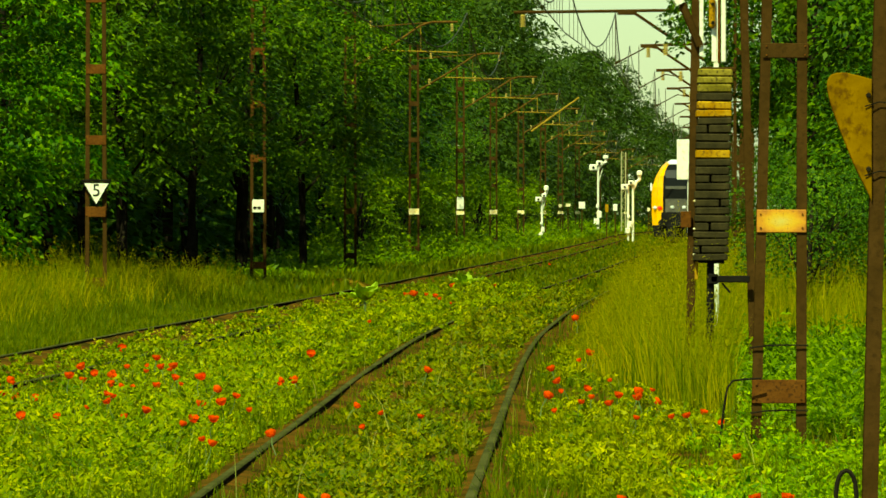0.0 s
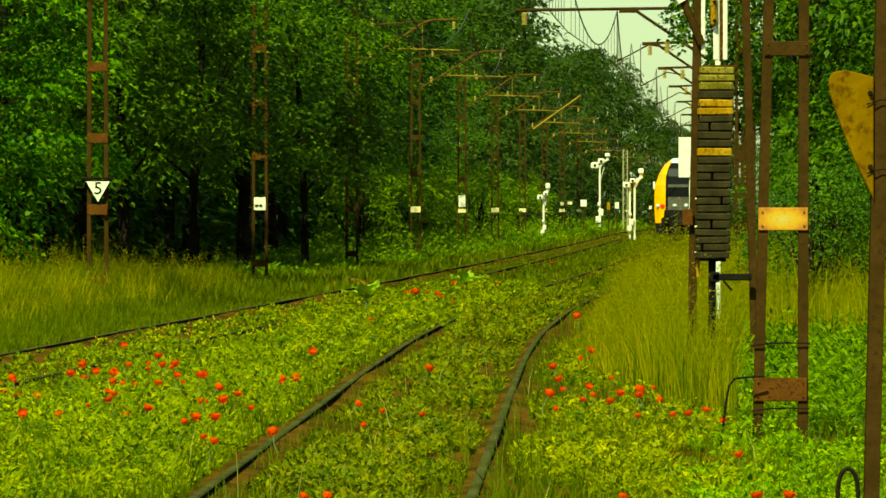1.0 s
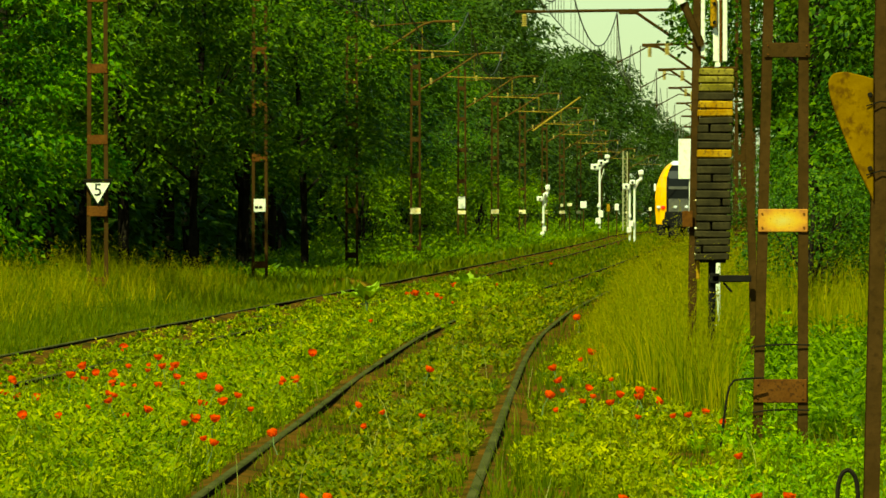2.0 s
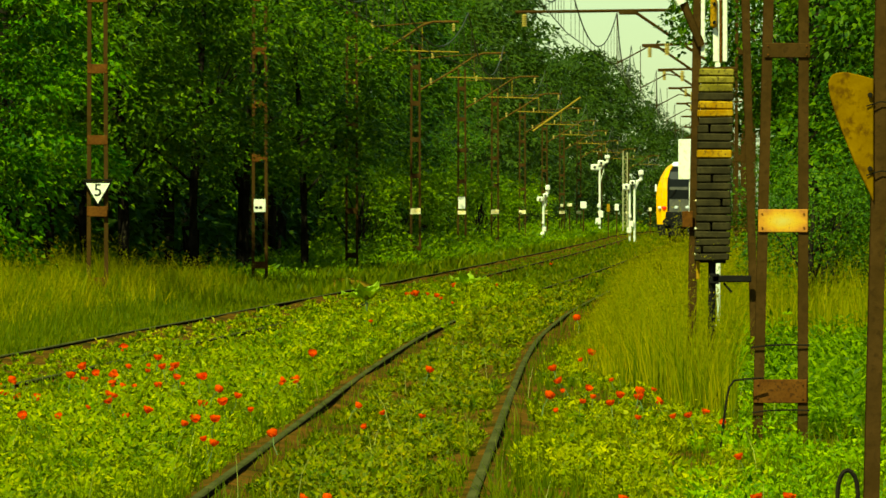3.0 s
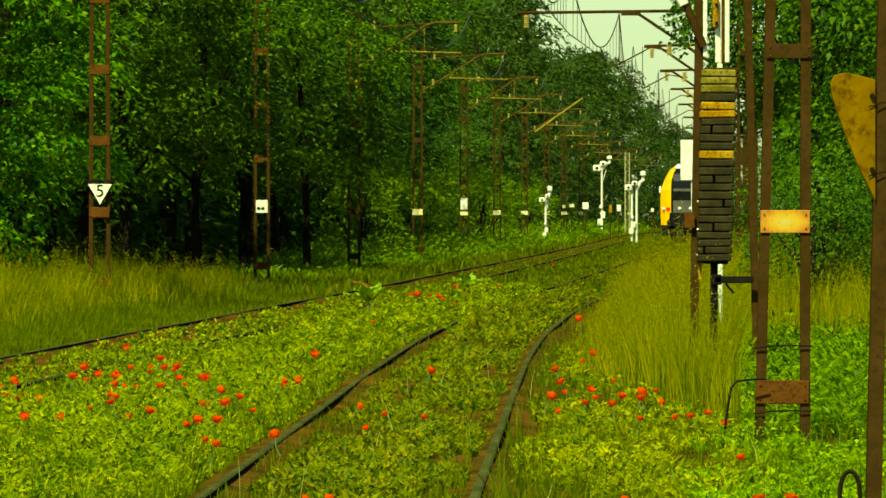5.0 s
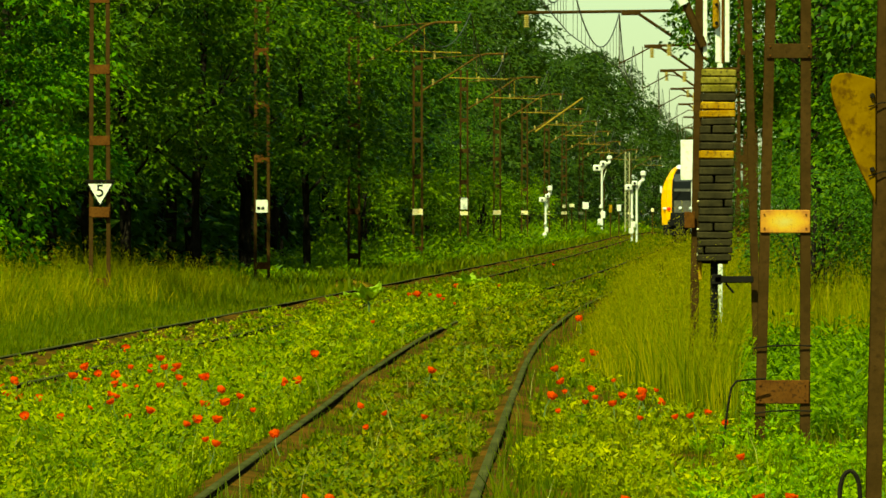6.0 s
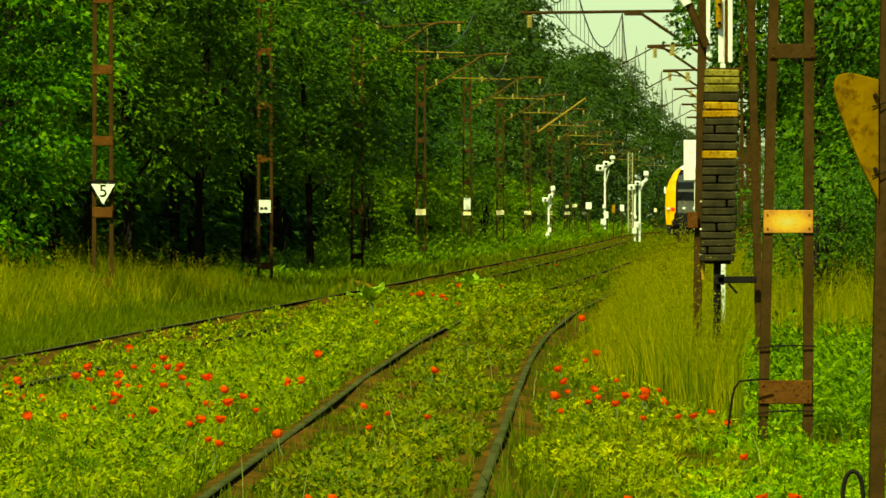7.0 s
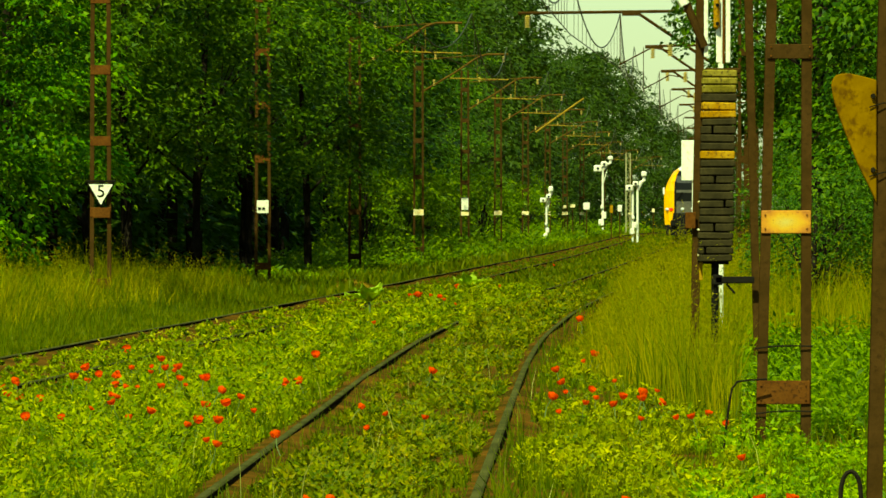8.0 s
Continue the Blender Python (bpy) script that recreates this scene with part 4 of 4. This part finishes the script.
def make_weeds():
    rng = np.random.default_rng(5)
    # lush bed between the tracks, sinking to bare earth along the far outer rail
    x, y = spread(rng, 10500, 47, 205, lambda y: np.maximum(far_line(y) - .6, -y * .05), lambda y: near_line(y) - np.where(y > 128, .55, .92))
    rise = np.clip((x - far_line(y) - .25) / 1.0, 0, 1)
    keep = (rise > .9) | (rng.random(len(x)) < .5 + .5 * rise)
    x, y, rise = x[keep], y[keep], rise[keep]
    edge = np.where(y > 128, 1, np.clip((near_line(y) - .85 - x) / .4, .3, 1))
    h = (.04 + .28 * rng.random(len(x)) ** 2) * (.25 + .9 * patchy(x, y, 2.3, 2)) * (.1 + 1.85 * patchy(x, y, 6.3, 7))
    gap = .5 + .5 * np.sin(y * .23) * np.sin(y * .071 + 1)
    h = np.where((np.abs(x - far_line(y) - .98) < .34) & (gap > .42), h * .22, h)
    weed_bed("weed_bed", rng, x, y, np.clip(h * edge * np.clip(rise, .2, 1), .02, .36), .019 * (1 + y / 105), 60, WEED, "lush yellow-green weeds between the railway tracks", .85, 0, .95)
    # thin, drier growth between the rails of the near track
    x, y = spread(rng, 5200, 47, 215, lambda y: near_line(y) - np.where(y > 128, .85, .56), lambda y: near_line(y) + .64)
    keep = (patchy(x, y, 2.6, 1) > .38) | (y > 125)
    x, y = x[keep], y[keep]
    c = np.where(y > 128, 1.2, np.clip((.66 - np.abs(x - near_line(y) - .05)) / .35, .25, 1))
    h = (.05 + .17 * rng.random(len(x)) ** 1.6) * (.4 + .6 * patchy(x, y, 1.5)) * (.4 + 1.25 * patchy(x, y, 6.7, 1))
    gap = .5 + .5 * np.sin(y * .23) * np.sin(y * .071 + 1)
    h = np.where((np.abs(x - near_line(y) + .45) < .4) & ((gap > .5) | (y > 155)), h * .2, h)
    weed_bed("weed_bed", rng, x, y, h * c, .019 * (1 + y / 105), 46, DRYWEED, "thin yellowish weeds between the rails", .85, 0, .95)
    # verge by the masts
    x, y = spread(rng, 6800, 45, 120, lambda y: near_line(y) + .95, lambda y: y * .051)
    keep = patchy(x, y, 1.6, 4) > .4
    x, y = x[keep], y[keep]
    edge = np.clip((x - near_line(y) - .8) / .5, .3, 1)
    h = (.05 + .2 * rng.random(len(x)) ** 1.7) * (.4 + .6 * patchy(x, y, 1.3, 3)) * (.4 + 1.25 * patchy(x, y, 6.1, 4))
    h = np.clip(h * edge, .02, .3)
    green = x + .25 * np.sin(y * .8) > y * .0288
    for pick, mat, lab in ((~green, VERGEWEED, "low yellow-green weeds on the verge by the masts"), (green, LUSH, "lush green weeds round the foot of the masts")):
        weed_bed("weed_bed", rng, x[pick], y[pick], h[pick], .019 * (1 + y[pick] / 105), 56, mat, lab, .85, 0, .95)
    # nettles by the masts
    x, y = spread(rng, 1900, 70, 97, lambda y: np.maximum(y * .0302 + .15 * np.sin(y), 2.62 - (y - 70) * .02), lambda y: y * .052)
    weed_bed("nettle_bed", rng, x, y, rng.uniform(.2, .66, len(x)) * np.clip((y - 58) / 24, .5, 1) * (.45 + .8 * patchy(x, y, 2.7, 5)), np.full(len(x), .055), 34, NETTLE, "bright green nettles standing beneath the masts", .5, .2, .55)
    # leafy growth under the far masts
    x, y = spread(rng, 6500, 215, 900, lambda y: far_line(y) - 6.5, lambda y: far_line(y) - 1.9)
    h = rng.uniform(.2, 1.0, len(x)) * np.clip((far_line(y) - 1.4 - x) / 2.2, .2, 1) * np.clip((y - 200) / 120, .25, 1) * (.3 + 1.2 * patchy(x, y, 1.2, 3))
    weed_bed("scrub_bed", rng, x, y, h, .05 * (1 + y / 250), 16, SHRUB, "bushy green scrub along the forest edge", .8)


def seed_heads(rng, p, h):
    """Loose drooping panicles on the tips of tall grass."""
    per = 15
    n = len(p) * per
    q = np.repeat(p, per, 0)
    hh = np.repeat(h, per)
    lean = np.repeat(rng.normal(size=(len(p), 2)) * .12, per, 0)
    k = rng.uniform(.78, 1.3, n)
    off = np.stack([lean[:, 0] * hh * k + rng.normal(size=n) * .02, lean[:, 1] * hh + rng.normal(size=n) * .02, hh * k], 1)
    d = np.stack([rng.normal(size=n) * .5 + lean[:, 0] * 3, rng.normal(size=n) * .5, rng.uniform(-.3, 1.2, n)], 1)
    L = rng.uniform(.010, .024, n) * (1 + q[:, 1] / 160)
    tagged(new("seed_heads", leaves("seed_heads", q + off, d, rng.normal(size=(n, 3)), L, L * .34, PANICLE, 0)), "golden seed heads on tall grass", "grass", "", "stuff")


def make_grass():
    rng = np.random.default_rng(6)
    # tall seeding grass right of the near track
    x, y = spread(rng, 105000, 73, 420, lambda y: near_line(y) + 1.0 + .35 * np.sin(y * .21), lambda y: near_line(y) + 6.5)
    keep = (y > 75 + 16 * np.clip((2.1 - x) / .6, 0, 1)) & ((x < y * .0305) | ((y > 104) & (rng.random(len(x)) < .4))) & ((x > near_line(y) + 1.55) | ((y > 140) & (x > near_line(y) + 1.25)) | ((x > near_line(y) + 1.05) & (rng.random(len(x)) < .3)))
    x, y = x[keep], y[keep]
    h = rng.uniform(.45, .95, len(x)) * np.clip((x - near_line(y) - .6) / 1.2, .45, 1) * np.clip((y - 70) / 9, .35, 1.05) * np.clip(1.1 - (y - 165) / 150, .3, 1)
    p = np.stack([x, y, ground_z(x, y)], 1)
    h *= .6 + .75 * patchy(x, y, 1.9, 6)
    h *= np.clip((x - near_line(y) - .8) / 1.1, .35, 1)
    green = rng.random(len(x)) < .35
    h[green] *= .7
    for pick, mat, lab in ((~green, TALL, "tall golden-green seeding grass beside the track"), (green, LAWN, "green grass growing among the tall stalks")):
        tagged(new("tall_grass", blades("tall_grass", p[pick], h[pick], rng.uniform(.004, .008, pick.sum()) * (1 + y[pick] / 200), rng.uniform(.03, .55, pick.sum()) ** 1.3, mat, rng)), lab, "grass", "", "stuff")
    seed_heads(rng, p[~green][::4], h[~green][::4])
    # far verge: short by the rail, tall beneath the masts
    x, y = spread(rng, 75000, 100, 520, lambda y: far_line(y) - 6.5, lambda y: far_line(y) - .92)
    d = far_line(y) - .9 - x
    h = (.10 + .62 * np.clip((d - .6) / 1.6, 0, 1) ** 1.3 * np.clip((225 - y) / 55, .12, 1)) * rng.uniform(.6, 1.2, len(x))
    tall = (h > .36) & (rng.random(len(x)) < .5)
    p = np.stack([x, y, ground_z(x, y)], 1)
    h *= np.where(tall, .45 + 1.0 * patchy(x, y, 1.6, 9), 1)
    seed_heads(rng, p[tall][::4], h[tall][::4])
    for pick, mat, name, lab in ((tall, TALL, "tall_grass", "tall golden-green grass beneath the far masts"), (~tall, LAWN, "verge_grass", "soft green grass beside the far rail")):
        tagged(new(name, blades(name, p[pick], h[pick], rng.uniform(.006, .012, pick.sum()) * (1 + y[pick] / 220), rng.uniform(.1, .5, pick.sum()), mat, rng)), lab, "grass", "", "stuff")
    # grass blades among the weeds
    x, y = spread(rng, 30000, 46, 200, lambda y: np.maximum(far_line(y) + .9, -y * .05), lambda y: np.minimum(near_line(y) + 3.5, y * .05))
    keep = ~in_strip(x, y)
    x, y = x[keep], y[keep]
    low = np.where(np.abs(x - near_line(y)) < .75, np.where(y > 155, .2, .5), 1.0)
    p = np.stack([x, y, ground_z(x, y)], 1)
    tagged(new("verge_grass", blades("verge_grass", p, (.05 + .24 * rng.random(len(x)) ** 2) * low, rng.uniform(.003, .007, len(x)) * (1 + y / 200), rng.uniform(.1, .7, len(x)), LAWN, rng)), "scattered grass blades among the weeds", "grass", "", "stuff")
    # pale stalks and small blossoms standing out of the weeds
    x, y = spread(rng, 130, 47, 130, lambda y: np.maximum(far_line(y) + 1.1, -y * .05), lambda y: np.minimum(near_line(y) + 3.2, y * .046))
    x, y = x[~in_strip(x, y)], y[~in_strip(x, y)]
    p = np.stack([x, y, ground_z(x, y)], 1)
    tagged(new("dry_stalks", blades("dry_stalks", p, rng.uniform(.16, .42, len(x)), rng.uniform(.004, .007, len(x)), rng.uniform(.05, .5, len(x)), STALK, rng)), "pale dry stalks standing among the weeds", "stalks", "", "stuff")
    x, y = spread(rng, 320, 100, 160, lambda y: far_line(y) + .1, lambda y: far_line(y) + 1.5)
    n = len(x)
    p = np.stack([x, y, ground_z(x, y) + rng.uniform(.1, .24, n)], 1)
    L = rng.uniform(.015, .035, n)
    tagged(new("blossoms", leaves("blossoms", p, rng.normal(size=(n, 3)), rng.normal(size=(n, 3)), L, L, BLOSSOM, 0)), "small yellow blossoms along the far track", "flowers", "", "stuff")
    # distant strip between and beside the tracks
    x, y = spread(rng, 30000, 190, 1000, lambda y: far_line(y) - 4, lambda y: near_line(y) + 5)
    keep = (np.abs(np.abs(x - near_line(y)) - .75) > .1) & (np.abs(np.abs(x - far_line(y)) - .75) > .2)
    x, y = x[keep], y[keep]
    inner = np.abs(x - far_line(y)) < .9
    p = np.stack([x, y, ground_z(x, y)], 1)
    tagged(new("verge_grass", blades("verge_grass", p, rng.uniform(.12, .35, len(x)) * np.where(inner | (np.abs(x - near_line(y) + .4) < .5), .2, np.where((x > far_line(y)) & (x < near_line(y) - .9), .45, 1)), rng.uniform(.03, .06, len(x)) * (1 + y / 500), rng.uniform(.1, .6, len(x)), LAWN, rng)), "distant grass along the tracks", "grass", "", "stuff")


make_weeds()
make_grass()


def sand_heap():
    rng = np.random.default_rng(8)
    bm = bmesh.new()
    rings = []
    for i in range(7):
        t = i / 6
        rings.append([bm.verts.new((math.cos(a) * .62 * t * (1 + .12 * math.sin(3 * a)), math.sin(a) * 2.2 * t, .2 * (1 - t * t) + .015 * math.sin(5 * a + i) - .08)) for a in (k * math.tau / 14 for k in range(14))])
    for p, q in zip(rings[1:], rings[2:]):
        for k in range(14):
            bm.faces.new((p[k], q[k], q[(k + 1) % 14], p[(k + 1) % 14]))
    bm.faces.new(rings[1])
    ob = part("sand_heap", bm, SAND, None)
    ob.data.shade_smooth()
    ob.matrix_basis = pose(-2.05, 206, .04)
    tagged(ob, "low heap of orange sand by the far rail", "heap")


sand_heap()


def make_poppy():
    base = thing("poppy", Matrix(), "red poppy flower on a thin green stem", "flower", "poppies beside the tracks")
    bm = bmesh.new()
    tube(bm, [(0, 0, -.16), (.012, .01, -.08), (0, 0, 0)], .004, 5)
    part("stem", bm, STEM, base)
    petals = []
    for k in range(4):
        bm = bmesh.new()
        a0 = k * math.pi / 2
        rows = []
        for j, (r, z) in enumerate(((.004, 0), (.022, .008), (.036, .026), (.040, .044))):
            w = (.3, .75, .95, .8)[j]
            rows.append([bm.verts.new((math.cos(a0 + t * w) * r, math.sin(a0 + t * w) * r, z + .004 * math.sin(t * 5 + k))) for t in (-1, -.5, 0, .5, 1)])
        for a, b in zip(rows, rows[1:]):
            for i in range(4):
                bm.faces.new((a[i], a[i + 1], b[i + 1], b[i]))
        petals.append(bm)
    bm = bmesh.new()
    bmesh.ops.create_uvsphere(bm, u_segments=8, v_segments=5, radius=.009, matrix=Matrix.Translation((0, 0, .012)))
    head = part("flower", bm, BLACK, base, "dark seed head ringed by petals")
    for bm in petals:
        part("petal", bm, POPPY, head, "red silky petal")
    return base


def burdock(x, y, s):
    base = thing("burdock", pose(x, y, .06, 0, 0, 40 * s), "pale green burdock with broad leaves", "plant", "burdocks")
    rng = random.Random(int(y))
    for k in range(9):
        a, up = k * 2.4, rng.uniform(.3, 1.7)
        L, W = s * rng.uniform(.25, .38), s * rng.uniform(.14, .2)
        bm = bmesh.new()
        d = Vector((math.cos(a), math.sin(a), up)).normalized()
        side = d.cross(Vector((0, 0, 1))).normalized()
        rows = []
        for i in range(6):
            t = i / 5
            c = d * L * t + Vector((0, 0, s * .08 - .25 * L * t * t))
            w = W * math.sin(math.pi * min(1, .12 + t * .88)) * (1 - .25 * t)
            rows.append([bm.verts.new(c + side * w * q + Vector((0, 0, .05 * s * (abs(q) + .4 * math.sin(i * 2 + q * 5))))) for q in (-.6, 0, .6)])
        for p, q in zip(rows, rows[1:]):
            for i in range(2):
                bm.faces.new((p[i], p[i + 1], q[i + 1], q[i]))
        part("leaf", bm, BURDOCK, base)
    bm = bmesh.new()
    tube(bm, [(0, 0, -.05), (0, 0, s * .12)], .015 * s, 6)
    part("stem", bm, STEM, base)


burdock(-1.18, 151, 1.35)
burdock(.46, 181, 1.3)


def plant_poppies():
    src = make_poppy()
    rng = random.Random(3)
    meadow = [(-3.37, 75.7), (-3.44, 76.8), (-3.42, 74.5), (-3.25, 71.2), (-3.07, 69.8), (-2.93, 69.4), (-2.93, 69.8), (-2.76, 63.3), (-2.52, 63.3), (-3.11, 83.4), (-3.04, 78.7), (-2.87, 77.1), (-2.88, 80.1), (-2.71, 79.0), (-2.7, 79.5), (-2.57, 75.0), (-2.48, 74.5), (-2.4, 74.7), (-2.49, 71.4), (-2.36, 68.3), (-3.14, 94.8), (-2.73, 83.7), (-2.5, 81.6), (-2.58, 84.7), (-2.61, 88.4), (-2.42, 83.4)]
    cluster = [(-2.32, 83.7), (-2.31, 82.5), (-2.16, 78.1), (-2.04, 75.5), (-1.97, 78.4), (-1.94, 78.4), (-1.7, 72.8), (-2.2, 74.5), (-2.41, 70.5), (-2.0, 65.1), (-2.08, 63.3), (-2.44, 66.3), (-1.68, 67.7), (-1.68, 67.1), (-1.54, 67.7), (-1.5, 70.3), (-1.3, 65.5), (-1.6, 62.2), (-1.47, 62.2), (-1.64, 61.0), (-1.27, 75.7), (-1.29, 77.1), (-1.02, 58.1), (-1.41, 57.0), (-1.33, 55.8)]
    inner = [(-1.29, 95.7), (-1.22, 80.6), (-0.92, 125.0), (-0.62, 70.3), (-0.41, 67.9), (-0.14, 66.6), (-0.51, 63.5), (-0.12, 85.9), (-0.54, 168.8), (-0.61, 166.4), (-0.41, 171.2), (-0.48, 166.4), (-0.25, 166.4), (-0.09, 163.0), (-0.01, 158.6), (0.17, 150.5), (0.24, 186.1), (1.06, 187.5), (3.01, 265.5), (-0.69, 47.4), (-0.57, 47.5)]
    verge = [(0.82, 73.8), (0.82, 68.7), (1.01, 86.6), (0.96, 76.2), (0.99, 80.4), (1.8, 127.7), (1.34, 92.3), (1.49, 96.4), (1.69, 99.7), (1.63, 95.7), (1.17, 77.0), (1.16, 73.6), (1.05, 71.8), (1.44, 81.2), (1.37, 74.1), (1.25, 71.0), (1.55, 75.5), (1.51, 73.2), (1.69, 76.7), (1.35, 66.2), (1.61, 66.6), (1.72, 66.8), (1.86, 67.9), (1.9, 64.7), (1.72, 55.5), (1.56, 47.4), (1.71, 47.4), (0.89, 47.3), (1.61, 71.8)]
    for x, y, z in [(*p, .2) for p in meadow + cluster] + [(*p, .13) for p in inner + verge]:
        s = rng.uniform(.55, 1.25) * (.5 + min(y, 160) / 200)
        copy_thing(src, pose(x, y, z, rng.uniform(-25, 45), rng.uniform(-30, 30), rng.uniform(0, 360)) @ Matrix.Diagonal((s, s, s, 1))).scale = (s, s, s)
    for c in list(src.children_recursive):
        bpy.data.objects.remove(c)
    bpy.data.objects.remove(src)


plant_poppies()


def motions():
    """The train draws away at an even speed along the near track."""
    rows = []
    for k in range(9):
        y = 524 + 66 * k / 8
        x = 12.98 + 1.94 * k / 8
        rows.append((float(k), pose(x, y, 0, 0, 0, -math.degrees(math.atan(.0294)))))
    walk(train, rows)


motions()
